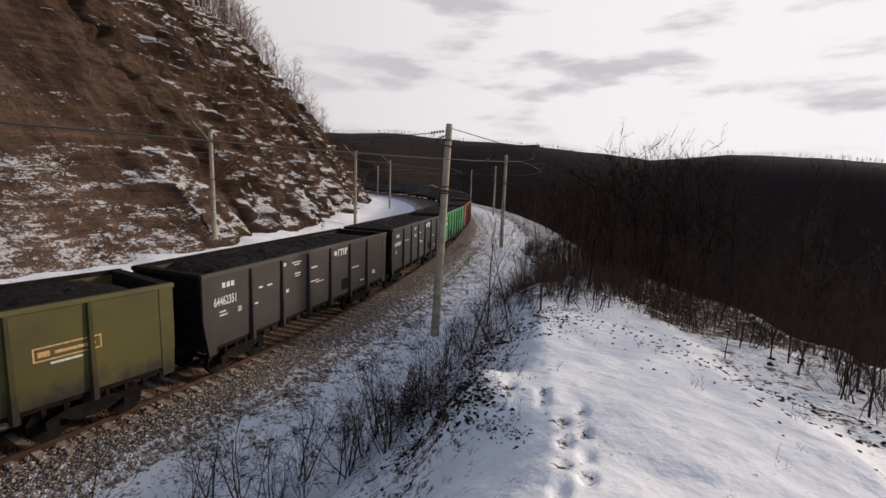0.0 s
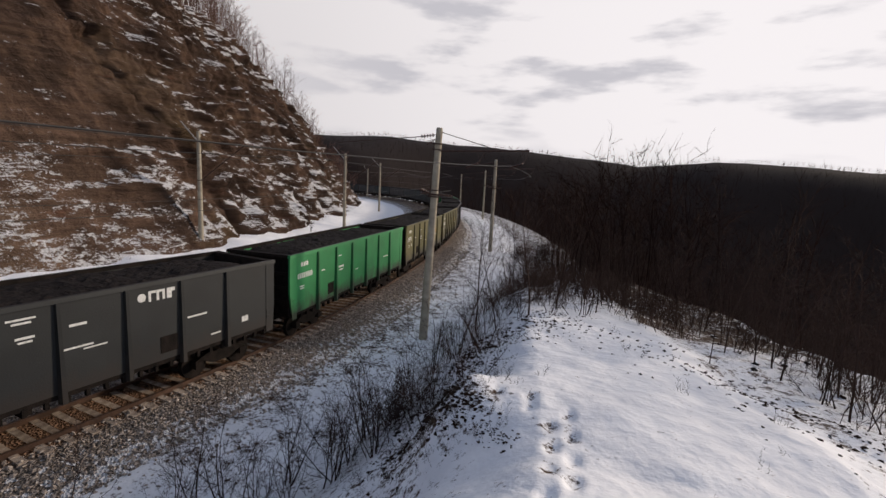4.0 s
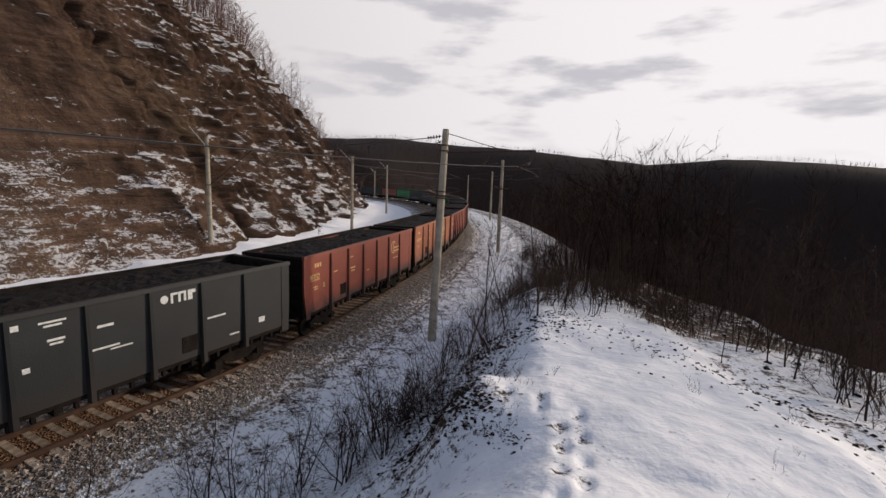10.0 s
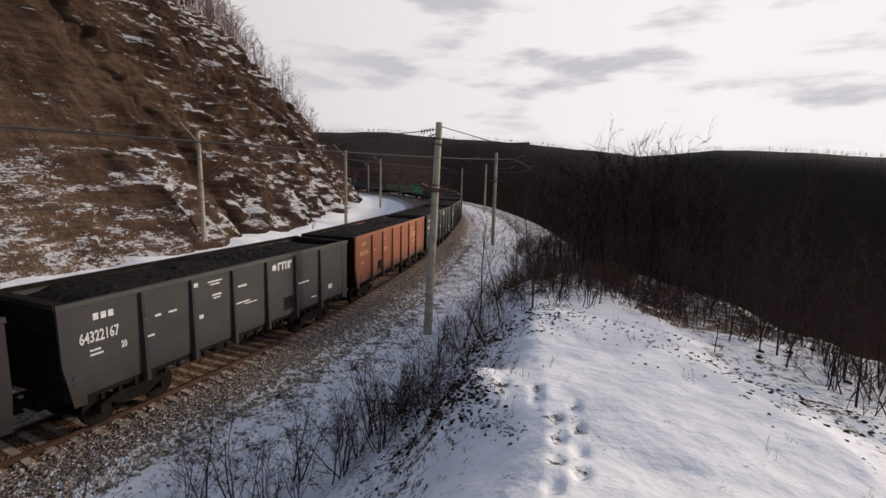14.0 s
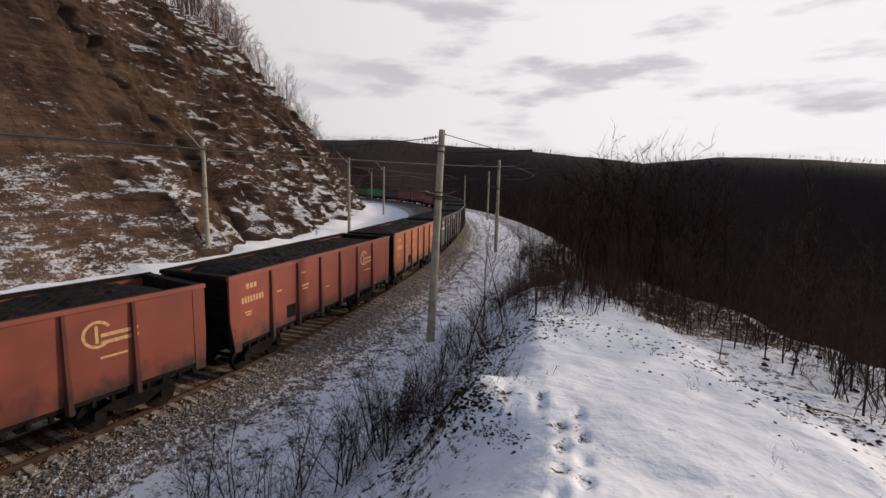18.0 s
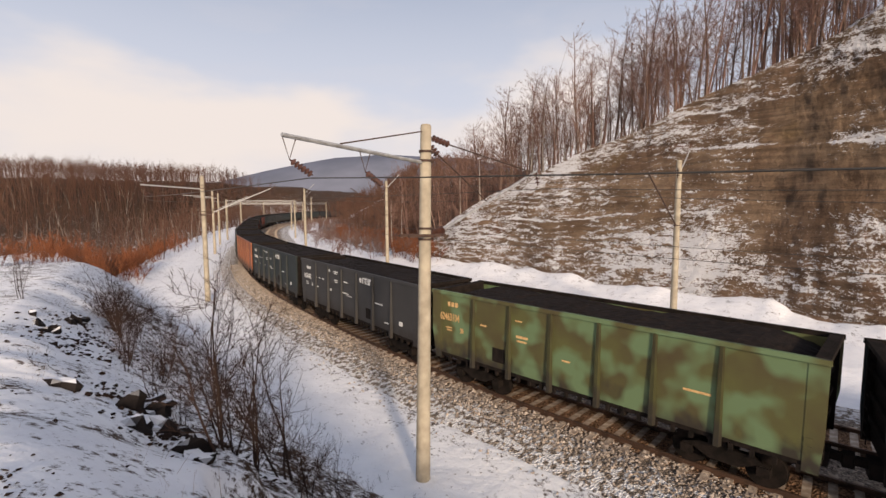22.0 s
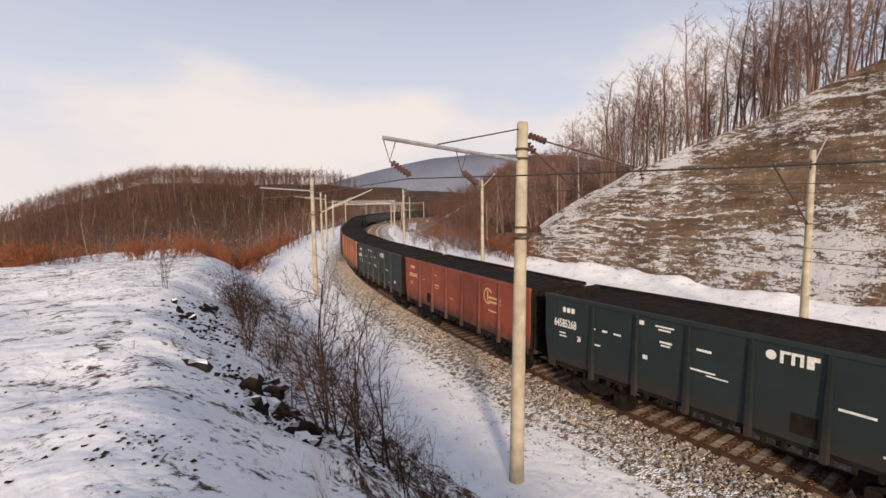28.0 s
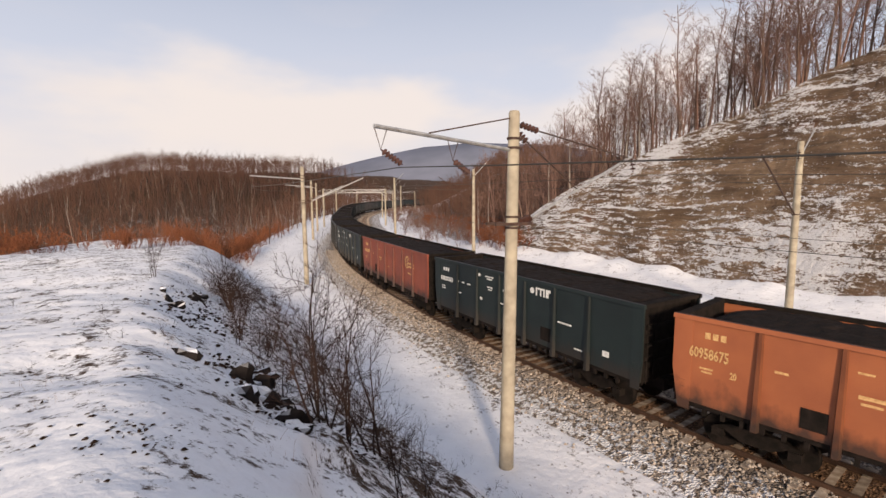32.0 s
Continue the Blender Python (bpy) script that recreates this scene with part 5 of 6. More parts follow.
TRAIN = [(n, wagon(n)) for n in range(FIRST, LAST + 1)]


def wagon_pose(s):
    a, b = on_line(s + 4.33), on_line(s - 4.33)
    c, d = (a + b) / 2, b - a
    return Matrix.Translation(c) @ pose(0, 0, 0, 0, -math.degrees(math.atan2(d.z, d.xy.length)), math.degrees(math.atan2(d.y, d.x)))


def travelled(t):
    """Metres gone by; the train gathers speed a little on the way."""
    return SPEED * t + 0.042 * max(0.0, t - 12.0) + 0.009 * max(0.0, t - 21.0) ** 2


# ---- sleepers ----
def sleeper_mesh():
    bm = bmesh.new()
    box(bm, -0.13, 0.13, -1.36, 1.36, -0.32, -0.15, 0.025)
    for y in (-0.78, 0.78):
        box(bm, -0.10, 0.10, y - 0.14, y + 0.14, -0.15, -0.135)
    me = bpy.data.meshes.new("sleeper")
    bm.to_mesh(me)
    bm.free()
    me.materials.append(M_SLEEPER)
    return me


def sleepers():
    me = sleeper_mesh()
    base = np.array([v.co[:] for v in me.vertices])
    quads = [list(p.vertices) for p in me.polygons]
    for tr, offset in zip(TRACKS, (0.0, 4.1)):
        V, F = [], []
        for k in range(int((T_HI - T_LO) / 0.56)):
            s = T_LO + 0.56 * k
            p, a = on_line(s, offset), line_turn(s)
            if (offset == 0 and 175 < s < 330) or (offset > 0 and 215 < s < 262):
                ob = link("sleeper", me, None, tr)
                ob.matrix_basis = Matrix.Translation(p) @ pose(0, 0, 0, 0, 0, a)
            else:
                c, d = math.cos(math.radians(a)), math.sin(math.radians(a))
                n = len(V) * len(base)
                V.append(np.stack([base[:, 0] * c - base[:, 1] * d + p.x, base[:, 0] * d + base[:, 1] * c + p.y, base[:, 2] + p.z], 1))
                F += [[i + n for i in q] for q in quads]
        far = link("sleepers_beyond", mesh("sleepers_beyond", np.vstack(V), F), M_SLEEPER, tr)
        far["kind"] = "stuff"


# ---- trees and shrubs ----
def limb(V, F, a, b, r0, r1, n=3):
    """One tapered prism from a to b in triangles; with r1 = 0 it ends in a point."""
    d = b - a
    ref = np.array([1.0, 0, 0]) if abs(d[2]) > 0.8 * np.linalg.norm(d) else np.array([0, 0, 1.0])
    e = np.cross(d, ref)
    e /= np.linalg.norm(e) + 1e-9
    f = np.cross(d, e)
    f /= np.linalg.norm(f) + 1e-9
    k0 = len(V)
    ring = [math.cos(k * math.tau / n) * e + math.sin(k * math.tau / n) * f for k in range(n)]
    V.extend(a + r0 * q for q in ring)
    if r1 == 0:
        V.append(b)
        F.extend([k0 + k, k0 + (k + 1) % n, k0 + n] for k in range(n))
        return
    V.extend(b + r1 * q for q in ring)
    for k in range(n):
        j = (k + 1) % n
        F.append([k0 + k, k0 + j, k0 + n + j])
        F.append([k0 + k, k0 + n + j, k0 + n + k])


def grow(rng, V, F, V2, F2, start, way, length, r, level, top, lean_build, twig=0.0045):
    """A crooked limb with side limbs; the thin ones go into the second mesh."""
    segs = ((3, 2, 1, 1) if lean_build else (5, 3, 2, 1))[level]
    p, d = np.array(start, float), np.array(way, float)
    d /= np.linalg.norm(d)
    for k in range(segs):
        bend = rng.normal(0, 0.09 if level == 0 else 0.20, 3)
        d = d + bend + np.array([0, 0, 0.10 if level else 0.03])
        d /= np.linalg.norm(d)
        q = p + d * length / segs
        ra, rb = r * (1 - 0.75 * k / segs), r * (1 - 0.75 * (k + 1) / segs)
        if level == 0:
            limb(V, F, p, q, ra, rb, 3 if lean_build else 5)
        else:
            limb(V2, F2, p, q, max(ra, twig * 1.2 if level < 2 else twig), 0 if k == segs - 1 else max(rb, twig * 0.9), 3)
        if level < top and (k > 0 or level > 0):
            few = 3 if lean_build and level == 0 else 2
            for _ in range(rng.integers(few, few + 2) if level == 0 else rng.integers(1, 3) + (level == 2 or segs < 3)):
                out = rng.normal(0, 1, 3)
                out -= d * out.dot(d)
                out /= np.linalg.norm(out) + 1e-9
                child = d * rng.uniform(0.55, 0.95) + out * rng.uniform(0.45, 0.8)
                grow(rng, V, F, V2, F2, p + (q - p) * rng.uniform(0.1, 0.95), child, length * rng.uniform(0.34, 0.55) * (1 - 0.35 * k / segs), rb * 0.55, level + 1, top, lean_build, twig)
        p = q


def tree_shape(seed, height, stems=1, top=3, lean=0.08, r=0.10, lean_build=False, twig=0.0045):
    rng = np.random.default_rng(seed)
    V, F, V2, F2 = [], [], [], []
    for k in range(stems):
        way = np.array([rng.normal(0, lean), rng.normal(0, lean), 1.0])
        grow(rng, V, F, V2, F2, (rng.normal(0, 0.12 * (stems > 1)), rng.normal(0, 0.12 * (stems > 1)), -0.3), way, height * rng.uniform(0.75, 1.0), r * rng.uniform(0.7, 1), 0, top, lean_build, twig)
    return np.array(V), F, np.array(V2), F2


def bole(V, F, pts, radii, n):
    """One skin round a bent line of points, closed at the top."""
    k0 = len(V)
    for p, r in zip(pts, radii):
        V.extend(p + r * np.array([math.cos(j * math.tau / n), math.sin(j * math.tau / n), 0]) for j in range(n))
    for i in range(len(pts) - 1):
        for j in range(n):
            a, b = k0 + i * n + j, k0 + i * n + (j + 1) % n
            F.append([a, b, b + n])
            F.append([a, b + n, a + n])


def tall_tree(seed, height, r=0.11, branches=18, twigs=6, sprigs=3, thin=0.008):
    """A slim woodland tree: a nearly straight trunk, rising branches on its upper part, and a fine haze of twigs."""
    rng = np.random.default_rng(seed)
    V, F, V2, F2 = [], [], [], []
    n = 8
    pts, p, d = [np.array([0, 0, -0.4])], np.array([0, 0, -0.4]), np.array([rng.normal(0, 0.06), rng.normal(0, 0.06), 1.0])
    for k in range(n):
        d = d + np.array([rng.normal(0, 0.05), rng.normal(0, 0.05), 0.04])
        d /= np.linalg.norm(d)
        p = p + d * (height + 0.4) / n
        pts.append(p)

    def width(t):
        return r * (1 - 0.9 * t) + 0.008
    bole(V, F, pts, [width(k / n) for k in range(n + 1)], 5)
    for b in range(branches):
        t = 0.34 + 0.64 * (b + rng.uniform(0, 1)) / branches
        k = min(int(t * n), n - 1)
        a = pts[k] + (pts[k + 1] - pts[k]) * (t * n - k)
        az, el = rng.uniform(0, math.tau), rng.uniform(0.35, 1.0)
        way = np.array([math.cos(az) * math.cos(el), math.sin(az) * math.cos(el), math.sin(el)])
        length = (height * 0.36 * (1.15 - t) + 0.6) * rng.uniform(0.7, 1.25)
        q, rb = a, max(0.32 * width(t), 0.014)
        for j in range(3):
            way = way + np.array([rng.normal(0, 0.14), rng.normal(0, 0.14), 0.10])
            way /= np.linalg.norm(way)
            e = q + way * length / 3
            limb(V2, F2, q, e, rb * (1 - 0.28 * j), 0 if j == 2 else rb * (0.72 - 0.28 * j), 3)
            for _ in range(twigs // 3):
                w2 = way + rng.normal(0, 0.5, 3)
                w2 /= np.linalg.norm(w2)
                f = q + (e - q) * rng.uniform(0.1, 1)
                g = f + w2 * length * rng.uniform(0.22, 0.42)
                limb(V2, F2, f, g, thin * 1.4, 0, 3)
                for _ in range(sprigs):
                    w3 = w2 + rng.normal(0, 0.45, 3)
                    w3 /= np.linalg.norm(w3)
                    h = f + (g - f) * rng.uniform(0.15, 0.95)
                    limb(V2, F2, h, h + w3 * length * rng.uniform(0.10, 0.22), thin, 0, 3)
            q = e
    return np.array(V), F, np.array(V2), F2


def make_tree(name, label, category, group, shape, bark, twig, trunk_name="trunk", crown_name="crown"):
    V, F, V2, F2 = shape
    t = thing(name, label, category, group)
    link(trunk_name, mesh(trunk_name, V, F), bark, t)
    link(crown_name, mesh(crown_name, V2, F2), twig, t)
    return t


def make_shrub(name, label, category, group, seed, height, stems, top, lean, r):
    """Several stems from one root, each a part, under one crown of twigs."""
    t = thing(name, label, category, group)
    crown_v, crown_f, n = [], [], 0
    for k in range(stems):
        V, F, V2, F2 = tree_shape(seed * 10 + k, height, 1, top, lean, r)
        a = k * math.tau / stems + seed
        off = np.array([0.10 * math.cos(a), 0.10 * math.sin(a), 0])
        link("stem", mesh("stem", V + off, F), M_SHRUB, t)
        crown_v.append(V2 + off)
        crown_f += [[i + n for i in q] for q in F2]
        n += len(V2)
    link("twig_crown", mesh("twig_crown", np.vstack(crown_v), crown_f), M_SHRUB, t)
    return t


def scatter(trees, spots, rng, low=0.8, high=1.2):
    """Places copies of the given trees (the originals take the first places)."""
    Z = ground_z(np.array([s[0] for s in spots]), np.array([s[1] for s in spots]))
    for k, ((x, y), z) in enumerate(zip(spots, Z)):
        m = Matrix.Translation((x, y, float(z))) @ pose(0, 0, 0, 0, 0, rng.uniform(0, 360))
        src = trees[k % len(trees)]
        q = rng.uniform(low, high)
        if k < len(trees):
            src.matrix_basis = m
            src.scale = (q, q, q)
        else:
            keep = tuple(src.scale)
            src.scale = (q, q, q)
            copy_thing(src, m)
            src.scale = keep


def stuff(name, label, category, shapes, spots, zs, rng, material, low, high):
    """Many plants joined into one object."""
    VV, FF, n = [], [], 0
    for k, ((x, y), z) in enumerate(zip(spots, zs)):
        V, F = shapes[k % len(shapes)]
        a, q = rng.uniform(0, math.tau), rng.uniform(low, high)
        c, d = math.cos(a) * q, math.sin(a) * q
        VV.append(np.stack([V[:, 0] * c - V[:, 1] * d + x, V[:, 0] * d + V[:, 1] * c + y, V[:, 2] * q + z], 1))
        FF.append(F + n)
        n += len(V)
    me = bpy.data.meshes.new(name)
    V, F = np.vstack(VV).astype(np.float32), np.vstack(FF).astype(np.int32)
    me.vertices.add(len(V))
    me.vertices.foreach_set("co", V.ravel())
    me.loops.add(F.size)
    me.loops.foreach_set("vertex_index", F.ravel())
    me.polygons.add(len(F))
    me.polygons.foreach_set("loop_start", np.arange(0, F.size, F.shape[1], dtype=np.int32))
    me.update(calc_edges=True)
    return tagged(link(name, me, material), label, category, kind="stuff")


def whole(shape):
    V, F, V2, F2 = shape
    if not len(V2):
        return V, np.array(F)
    return np.vstack([V, V2]), np.array(F + [[i + len(V) for i in q] for q in F2])


def polar(az, r):
    a = math.radians(az)
    return (-r * math.sin(a), r * math.cos(a))


def plant():
    rng = random.Random(5)
    tall = [tall_tree(10 + k, 8.6, 0.085, 19, 9, 4, 0.007) for k in range(5)]
    slim = [tall_tree(30 + k, 7.2, 0.065, 17, 9, 4, 0.007) for k in range(5)]
    # the wood on top of the rock
    hill = [make_tree("bare_tree", "leafless grey-brown tree on the snowy hilltop", "tree", "trees on the hilltop", s, M_BARK, M_TWIG) for s in tall + slim[:2]]
    birch = [make_tree("birch_tree", "leafless white-barked birch at the hill's flank", "tree", "birches on the hill", s, M_BIRCH, M_TWIG) for s in slim[2:4]]

    def hill_spots(n, s_range, back):
        out = []
        while len(out) < n:
            s = rng.uniform(*s_range)
            crest = float(np.interp(s, CREST_S, CREST_H))
            u = float(np.interp(s, FOOT_S, FOOT_U)) + crest / FACE + rng.uniform(*back)
            p = on_line(s, u)
            out.append((p.x, p.y))
        return out
    scatter(hill, hill_spots(140, (104, 250), (-1.0, 8)), rng, 0.95, 1.6)
    high = [make_tree("bare_tree", "tall leafless tree on the hill's snowy flank", "tree", "trees on the hilltop", s, M_BARK, M_TWIG) for s in tall[:3] + slim[:1]]
    scatter(high, hill_spots(75, (244, 297), (-0.5, 8)), rng, 1.1, 1.75)
    scatter(birch, hill_spots(26, (262, 302), (0, 12)), rng, 1.05, 1.55)
    dense = [whole(tall_tree(45 + k, 8.4, 0.08, 14, 3, 4, 0.010)) for k in range(4)]
    sp = hill_spots(140, (246, 303), (1, 22))
    stuff("flank_wood", "leafless brown wood on the hill's flank", "wood", dense, sp, ground_z(*np.array(sp).T), rng, M_TWIG, 1.0, 1.6)
    simple = [whole(tree_shape(60 + k, 8.0, 1, 2, 0.08, 0.07, True, 0.016)) for k in range(6)]
    sp = hill_spots(330, (106, 306), (1, 36))
    stuff("hilltop_wood", "leafless brown wood behind the hilltop", "wood", dense, sp, ground_z(*np.array(sp).T), rng, M_TWIG, 0.9, 1.45)

    sp = hill_spots(170, (104, 205), (-1.2, 5))
    stuff("crest_wood", "leafless brown trees along the rock's crest", "wood", dense, sp, ground_z(*np.array(sp).T), rng, M_WOOD, 0.75, 1.25)

    # the dark wood below the lookout
    edge = [make_tree("sapling", "dark leafless sapling below the snowy lookout", "sapling", "saplings below the lookout", s, M_SHRUB, M_SHRUB) for s in [tall_tree(240 + k, 5.6, 0.034, 13, 6, 3, 0.006) for k in range(3)] + [tree_shape(250 + k, 5.6, 1, 3, 0.16, 0.034) for k in range(3)]]
    spots = []
    while len(spots) < 300:
        x, y = polar(rng.uniform(-47, -5), 10 + 36 * rng.random() ** 1.2)
        d, _, _, _ = nearest_ridge(np.array([x]), np.array([y]))
        u, _ = nearest_line(np.array([x]), np.array([y]))
        if d[0] > 4.6 + 4.5 * rng.random() and u[0] < -11.0 and (y > 10 or rng.random() < 0.5):
            spots.append((x, y))
    scatter(edge, spots, rng, 0.30, 0.75)
    spots = []
    while len(spots) < 64:
        x, y = rng.uniform(1, 16), rng.uniform(13, 46)
        u, _ = nearest_line(np.array([x]), np.array([y]))
        if -19 < u[0] < -9.0:
            spots.append((x, y))
    thick = [make_tree("sapling", "dark leafless sapling in the thicket beside the line", "sapling", "saplings below the lookout", tree_shape(260 + k, 6.0, 1, 3, 0.10, 0.05), M_SHRUB, M_SHRUB) for k in range(4)]
    scatter(thick, spots, rng, 0.5, 0.9)
    brush = [whole(tree_shape(270 + k, 1.8, 4, 2, 0.35, 0.022, True)) for k in range(4)]
    sp = []
    while len(sp) < 420:
        x, y = rng.uniform(-3, 18), rng.uniform(11, 56)
        u, _ = nearest_line(np.array([x]), np.array([y]))
        if -17 < u[0] < -8.6 and (y > 16 or u[0] > -11.5):
            sp.append((x, y))
    while len(sp) < 480:
        x, y = polar(rng.uniform(-48, -8), rng.uniform(9, 26))
        d = nearest_ridge(np.array([x]), np.array([y]))[0][0]
        if 5.2 < d < 12.5 and rng.random() < (d - 4.5) / 7:
            sp.append((x, y))
    stuff("thicket", "dark leafless brush along the snowy strip", "shrubs", brush, sp, ground_z(*np.array(sp).T), rng, M_SHRUB, 0.4, 1.1)
    sp = [polar(rng.uniform(-47, 8), 32 + 220 * rng.random() ** 1.25) for _ in range(2200)]
    U, _ = nearest_line(*np.array(sp).T)
    sp = [p for p, u in zip(sp, U) if u < -12]
    stuff("valley_wood", "leafless wood in the valley, shade painted into its colour", "wood", simple, sp, ground_z(*np.array(sp).T), rng, M_SHADETWIG, 0.7, 1.2)
    far = [whole(tree_shape(90 + k, 9.0, 1, 1 + k % 2, 0.05, 0.12, True, 0.035)) for k in range(6)]
    sp = [polar(rng.uniform(-48, 20), 220 + 430 * rng.random() ** 0.8) for _ in range(4200)]
    full = [whole(tree_shape(96 + k, 9.0, 1, 2, 0.08, 0.13, True, 0.045)) for k in range(4)]
    stuff("far_wood", "far leafless wood on the valley's hillside, shade painted into its colour", "wood", full, sp, ground_z(*np.array(sp).T), rng, M_SHADETWIG, 0.38, 0.62)

    # the brown wood beyond the ridge, up the line
    sp = [polar(rng.uniform(94, 156), 70 + 218 * rng.random() ** 0.55) for _ in range(2700)] + [polar(rng.uniform(94, 156), rng.uniform(190, 275)) for _ in range(2500)]
    U, _ = nearest_line(*np.array(sp).T)
    sp = [p for p, u in zip(sp, U) if not -9 < u < 20]
    stuff("hillside_wood", "leafless brown wood on the snowy hillside", "wood", far + simple[:1], sp, ground_z(*np.array(sp).T), rng, M_WOOD, 0.65, 1.0)
    shrub = [whole(tree_shape(120 + k, 2.4, 4, 2, 0.35, 0.03, True, 0.016)) for k in range(4)]
    sp = [polar(rng.uniform(98, 156), 48 + 70 * rng.random()) for _ in range(1500)]
    U, _ = nearest_line(*np.array(sp).T)
    clump = fbm(*np.array(sp).T, 16.0, 3, 44.0)
    sp = [p for p, u, c in zip(sp, U, clump) if (u < -11 or u > 17) and c > -0.02]
    stuff("rusty_brush", "rust-brown shrubs with dry leaves beyond the ridge", "shrubs", shrub, sp, ground_z(*np.array(sp).T), rng, M_LEAVES, 0.8, 1.5)

    stick = [whole(tall_tree(140 + k, 8.0, 0.06, 5, 0, 0)) for k in range(4)]
    sp = [polar(rng.uniform(112, 152), 80 + 150 * rng.random()) for _ in range(230)]
    U, _ = nearest_line(*np.array(sp).T)
    sp = [p for p, u in zip(sp, U) if u < -11]
    stuff("birch_trunks", "pale birch trunks among the hillside wood", "birches", stick, sp, ground_z(*np.array(sp).T), rng, M_BIRCH, 0.6, 1.0)
    sp = [polar(rng.uniform(100, 154), 80 + 185 * rng.random() ** 0.8) for _ in range(2600)]
    U, _ = nearest_line(*np.array(sp).T)
    sp = [p for p, u in zip(sp, U) if u < -11 or u > 22]
    stuff("thin_trunks", "thin grey-brown trunks of the hillside wood", "trunks", stick, sp, ground_z(*np.array(sp).T), rng, M_WOOD, 0.7, 1.15)
    sp = []
    while len(sp) < 420:
        p = on_line(rng.uniform(292, 430), rng.uniform(11.0, 46))
        sp.append((p.x, p.y))
    stuff("gully_brush", "brown leafless brush on the slope inside the curve", "shrubs", shrub, sp, ground_z(*np.array(sp).T), rng, M_TWIG, 0.7, 1.4)
    # shrubs in the ditch beside the line
    bush = [make_shrub("bare_shrub", "thin leafless shrub growing from the snowy ditch", "shrub", "shrubs in the ditch", 150 + k, 2.9, 3 + k, 2, 0.28, 0.026) for k in range(4)]
    ahead = [(-1.9, 11.6), (-1.2, 11.0), (-2.6, 12.6), (-3.2, 10.6), (-0.4, 13.4), (0.2, 15.4), (-2.2, 11.2), (-1.6, 12.2), (-3.6, 9.8), (-0.9, 12.4)]
    along = [(0.6, 17.0), (1.0, 18.6), (1.6, 20.5), (2.2, 22.5), (3.2, 25.5), (4.3, 28.0), (5.2, 31.0), (5.8, 34.0), (6.4, 38.0), (7.2, 43.0),
             (-14.4, -13.3), (-13.9, -12.6), (-15.0, -13.6), (-16.2, -14.2), (-18.0, -15.4), (-20.0, -16.0), (-22.0, -18.0), (-24.4, -18.8), (-26.6, -20.6), (-12.0, -13.9), (-10.2, -8.2), (-12.5, -9.8), (-11.2, -9.0),
             (-13.4, -12.2), (-12.8, -11.6), (-13.2, -11.4), (-12.0, -10.8), (-11.6, -10.2), (-14.8, -12.6), (-15.4, -13.2), (-10.8, -9.6), (-9.8, -8.6), (-7.6, -6.2), (-6.9, -5.2),
             (-9.2, -7.4), (-8.3, -7.4), (-6.2, -2.7), (-7.3, -2.7), (-8.6, -3.2), (-9.4, -4.0), (-8.8, -5.0), (-14.4, 56.2), (5.5, 62.0), (-10.0, -5.4), (-7.0, -3.2)]
    scatter(bush[:2], along, rng, 0.28, 0.55)
    scatter(bush[2:], ahead, rng, 0.5, 0.9)
    ditch = [make_shrub("bare_tree", "small airy leafless tree in the ditch below the bank", "tree", "trees in the ditch", 170 + k, 3.9, 2 + k % 2, 3, 0.16, 0.035) for k in range(3)]
    scatter(ditch, [(-6.0, -3.9), (-7.9, -3.9), (-6.6, -4.3), (-7.4, -4.6), (-6.3, -3.6), (-6.9, -4.0), (-9.0, -5.8), (-14.2, -12.8), (-2.4, 11.0), (-1.4, 12.4), (-5.0, 8.8), (-4.2, 9.4), (-5.9, 7.6), (-3.4, 11.2), (-5.3, 10.3), (-4.5, 10.2)], rng, 0.62, 0.85)
    matted = [make_shrub("bare_shrub", "low dark shrub matted with fine twigs on the bank", "shrub", "shrubs on the bank", 190 + k, 1.7, 7, 3, 0.42, 0.02) for k in range(2)]
    scatter(matted, [(-1.0, 12.3), (-0.5, 12.9), (-15.2, -13.9), (-14.7, -13.4)], rng, 0.75, 1.0)
    small = [whole(tree_shape(180 + k, 0.6, 3, 1, 0.35, 0.004, True, 0.002)) for k in range(5)]
    sp = []
    while len(sp) < 900:
        if rng.random() < 0.7:
            s, o = rng.uniform(185, 290), rng.uniform(6.8, 12.5)
            p = on_line(s, -o)
            sp.append((p.x, p.y))
        else:
            sp.append((rng.uniform(-22, 8), rng.uniform(-22, 20)))
    sp = [p for p in sp if math.hypot(*p) > 5.5]
    for _ in range(150):
        if rng.random() < 0.5:
            sp.append((rng.gauss(0.3, 0.7), rng.gauss(9.0, 0.9)))
        else:
            sp.append((rng.uniform(-0.6, 2.2), rng.uniform(10.5, 17)))
    U, _ = nearest_line(*np.array(sp).T)
    sp = [p for p, u in zip(sp, U) if u < -6.5]
    stuff("dry_weeds", "dry brown weeds poking through the snow", "weeds", small, sp, ground_z(*np.array(sp).T), rng, M_SHRUB, 0.3, 1.0)
    tuft = [whole(tree_shape(300 + k, 0.42, 11, 0, 0.5, 0.003, True)) for k in range(4)]
    sp = []
    while len(sp) < 120:
        p = (rng.uniform(-14, -2.5), rng.uniform(-15, -1.5))
        if math.hypot(*p) > 3.5 and nearest_ridge(np.array([p[0]]), np.array([p[1]]))[0][0] < 5:
            sp.append(p)
    stuff("dry_grass", "tufts of dry brown grass on the snowy mound", "grass", tuft, sp, ground_z(*np.array(sp).T), rng, M_GRASS, 0.5, 1.2)
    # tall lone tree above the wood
    lone = make_tree("bare_tree", "tall thin leafless tree standing above the valley wood", "tree", "trees below the lookout", tree_shape(222, 12.0, 1, 3, 0.05, 0.12, False, 0.018), M_SHADETWIG, M_SHADETWIG)
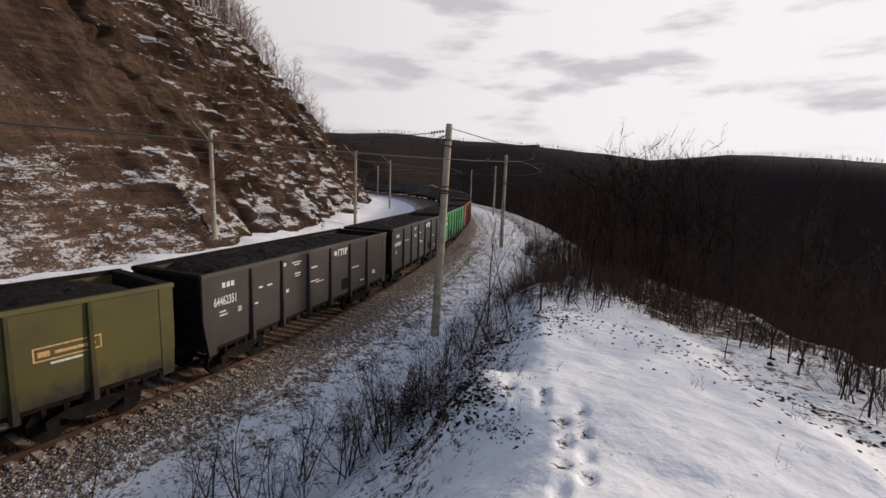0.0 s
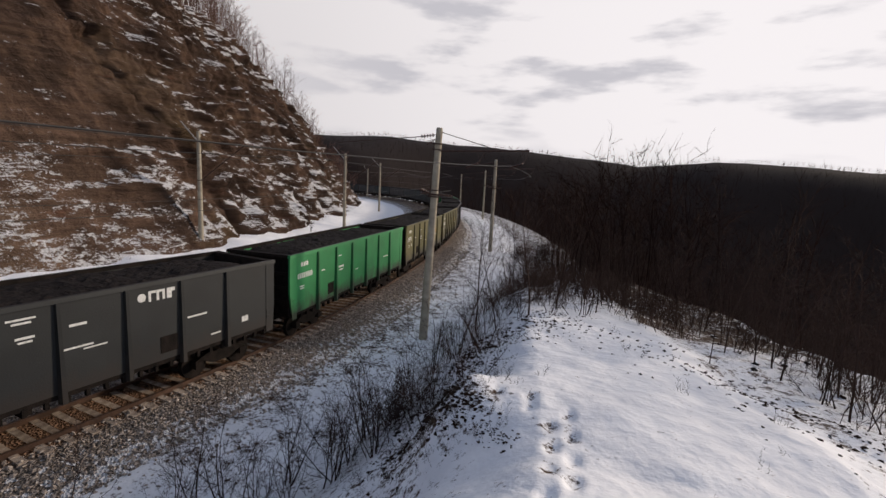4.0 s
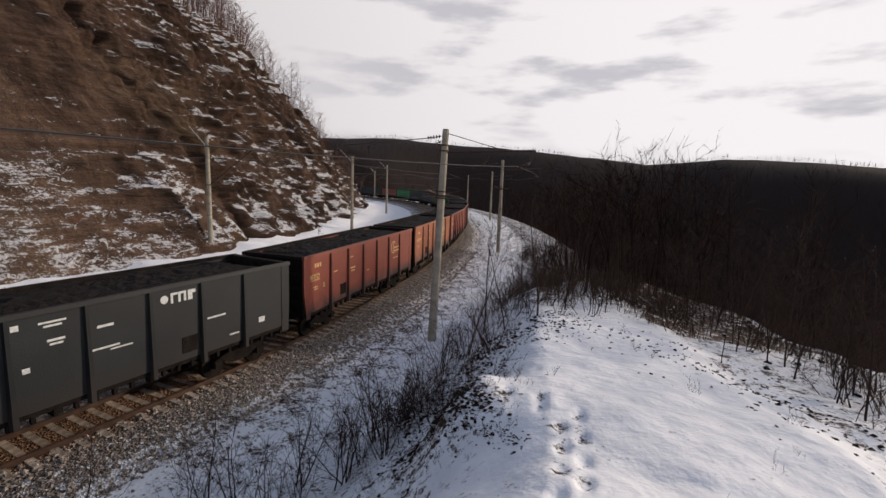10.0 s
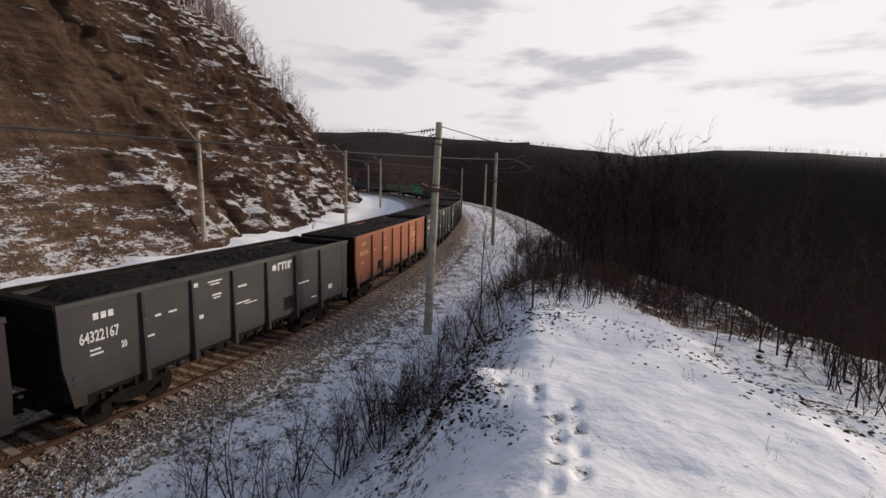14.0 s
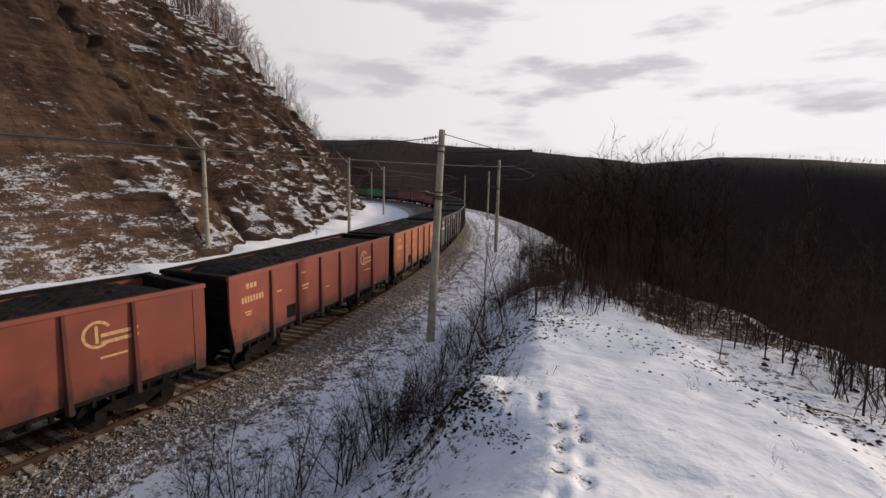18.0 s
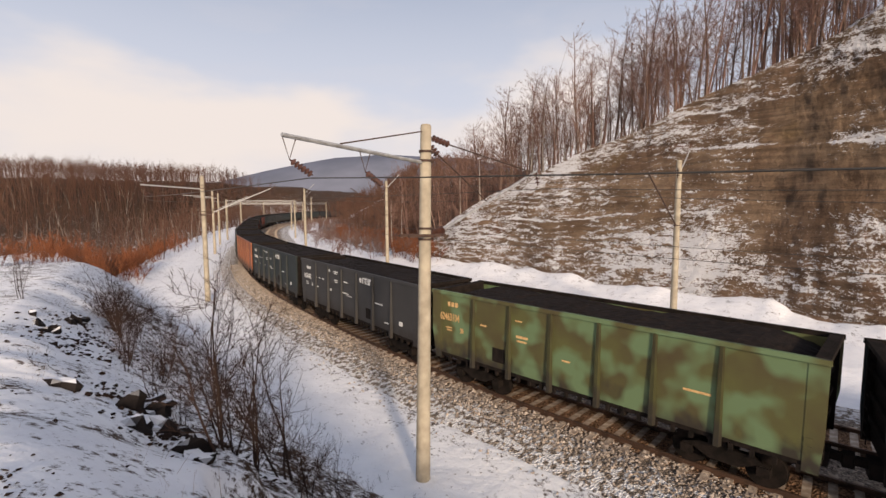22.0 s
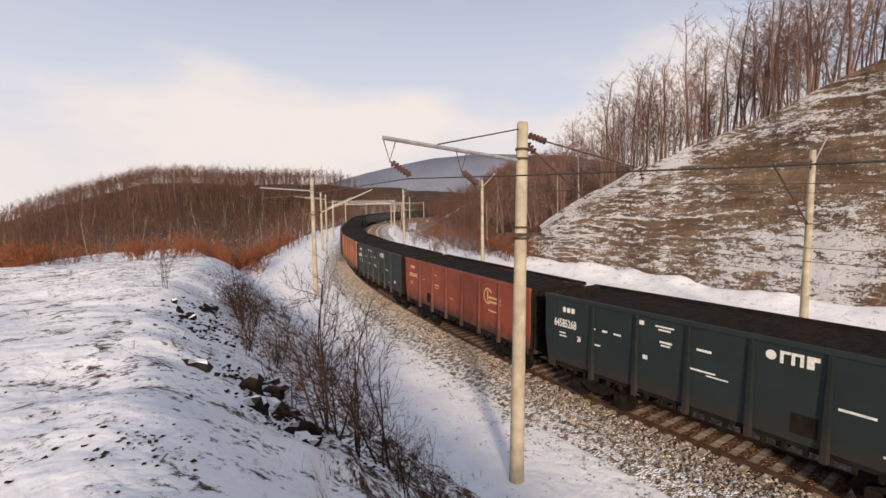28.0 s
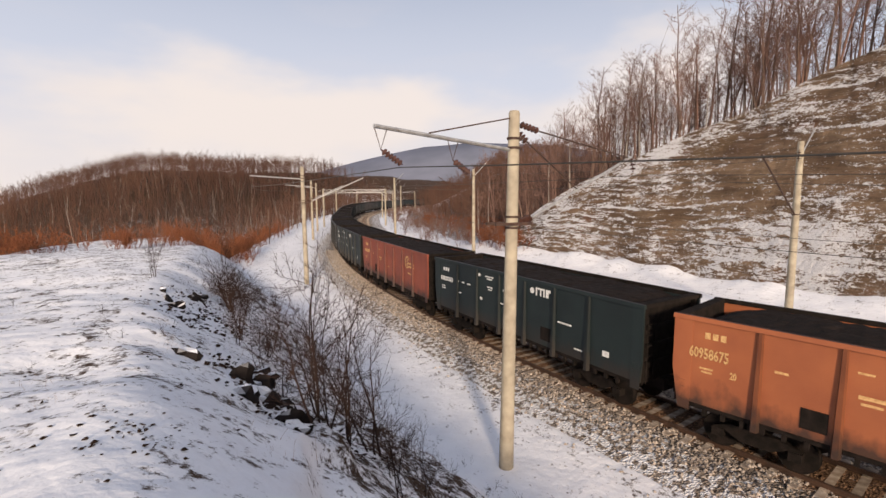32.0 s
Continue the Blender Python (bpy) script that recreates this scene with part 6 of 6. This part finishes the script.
    for k, (az, r, top) in enumerate(((-22.8, 34.0, 6.9), (-25.4, 38.0, 5.4), (-29.2, 36.0, 2.4), (-18.5, 40.0, 2.2))):
        x, y = polar(az, r)
        q = (7.1 + r * math.tan(math.radians(top)) - ground_at(x, y)) / 15.0
        ob = lone if k == 0 else copy_thing(lone, pose(x, y, ground_at(x, y), 0, 0, az * 7))
        if k == 0:
            ob.matrix_basis = pose(x, y, ground_at(x, y))
        ob.scale = (q * 0.8, q * 0.8, q)


LIP_ROCKS = [(-5.7, -6.2), (-7.0, -5.8), (-6.7, -5.5), (-5.9, -4.8), (-6.2, -5.0), (-5.7, -4.2), (-10.5, -11.9), (-9.6, -10.5), (-10.0, -11.2), (-12.4, -12.4), (-5.6, -4.9), (-6.4, -5.3), (-6.0, -4.5), (-5.5, -4.0), (-6.1, -5.4), (-7.3, -6.0), (-11.4, -11.8), (-11.8, -12.0)]


def rocks():
    rng = random.Random(9)
    for k in range(94):
        if k < 46:
            s, o = rng.uniform(243, 276), rng.uniform(10.6, 14.2)
            if k > 22:
                continue
        else:
            s, o = rng.uniform(205, 233), rng.uniform(17.0, 24.0)
        p = on_line(s, -o)
        if k >= 46 and nearest_ridge(np.array([p.x]), np.array([p.y]))[0][0] < 6.0:
            continue
        if k < len(LIP_ROCKS):
            p = Vector((*LIP_ROCKS[k], 0))
        bm = bmesh.new()
        bmesh.ops.create_icosphere(bm, subdivisions=2, radius=0.5)
        sx, sy, sz = rng.uniform(0.3, 0.8), rng.uniform(0.3, 0.65), rng.uniform(0.3, 0.6)
        shrink = 0.7 if k < len(LIP_ROCKS) else 0.33
        sx, sy, sz = sx * shrink, sy * shrink, sz * shrink * 1.25
        for v in bm.verts:
            j = 1 + 0.7 * noise.noise(v.co * 2.6 + Vector((k * 3.1, 0, 0))) + 0.3 * noise.cell(v.co * 3.4 + Vector((0, k, 0)))
            v.co = Vector((v.co.x * sx * j, v.co.y * sy * j, v.co.z * sz * j))
        r = part("rock", bm, M_SNOWROCK, None)
        r.matrix_basis = pose(p.x, p.y, ground_at(p.x, p.y) - (0.07 if k < 46 else -0.02), rng.uniform(-20, 20), rng.uniform(-20, 20), rng.uniform(0, 360))
        tagged(r, "dark angular rock sticking out of the snowy bank", "rock", "rocks on the bank")


def mountain():
    """A far ridge that closes the view up the line; its blue is painted haze."""
    az = np.linspace(80, 150, 90)
    el = np.interp(az, [80, 95, 104, 110, 116, 121, 127, 135, 150], [3.0, 6.6, 7.0, 6.5, 5.3, 4.0, 2.6, 1.8, 1.0]) - 1.2 + 0.15 * fbm(az, az * 0, 6, 3)
    V, F = [], []
    rs = np.array([2500, 2800, 3100, 3400, 3700])
    for i, a in enumerate(az):
        for k, r in enumerate(rs):
            x, y = polar(a, r)
            top = 7 + 3400 * math.tan(math.radians(el[i]))
            V.append((x, y, -60 + (top + 60) * (0, 0.33, 0.66, 1.0, 0.7)[k]))
    for i in range(len(az) - 1):
        for k in range(len(rs) - 1):
            F.append([i * 5 + k, i * 5 + k + 1, (i + 1) * 5 + k + 1, (i + 1) * 5 + k])
    tagged(link("backdrop", mesh("backdrop", np.array(V), F, True), M_MOUNTAIN), "distant wooded mountain ridge, blue-grey haze painted into its colour", "mountain", kind="structure")


# pale blue-grey stands for the air's haze over the wooded slope
M_MOUNTAIN = mat("hazed_far_mountain", (0.20, 0.215, 0.27), 1.0, (0.15, 0.165, 0.21), 0.004)


def snow_capped(m):
    """Snow on the upward faces of a rock."""
    nt = m.node_tree
    N, L = nt.nodes.new, nt.links.new
    b = nt.nodes["Principled BSDF"]
    base = b.inputs["Base Color"].links[0].from_socket
    geo, sp, up, mx = N("ShaderNodeNewGeometry"), N("ShaderNodeSeparateXYZ"), N("ShaderNodeMapRange"), N("ShaderNodeMixRGB")
    L(geo.outputs["Normal"], sp.inputs[0])
    up.inputs["From Min"].default_value, up.inputs["From Max"].default_value = 0.72, 0.9
    L(sp.outputs["Z"], up.inputs["Value"])
    mx.inputs["Color2"].default_value = (0.80, 0.81, 0.84, 1)
    L(up.outputs[0], mx.inputs["Fac"])
    L(base, mx.inputs["Color1"])
    L(mx.outputs["Color"], b.inputs["Base Color"])
    return m


M_SNOWROCK = snow_capped(mat("snowy_dark_rock", (0.026, 0.021, 0.020), 0.9, (0.011, 0.009, 0.009), 3.0, 0.6, 8))
mountain()
rocks()
plant()
sleepers()


def motions():
    times = [i * 0.8 for i in range(41)]
    for n, w in TRAIN:
        walk(w, [(t, wagon_pose(START - HALF - travelled(t) + PITCH * n)) for t in times])


motions()
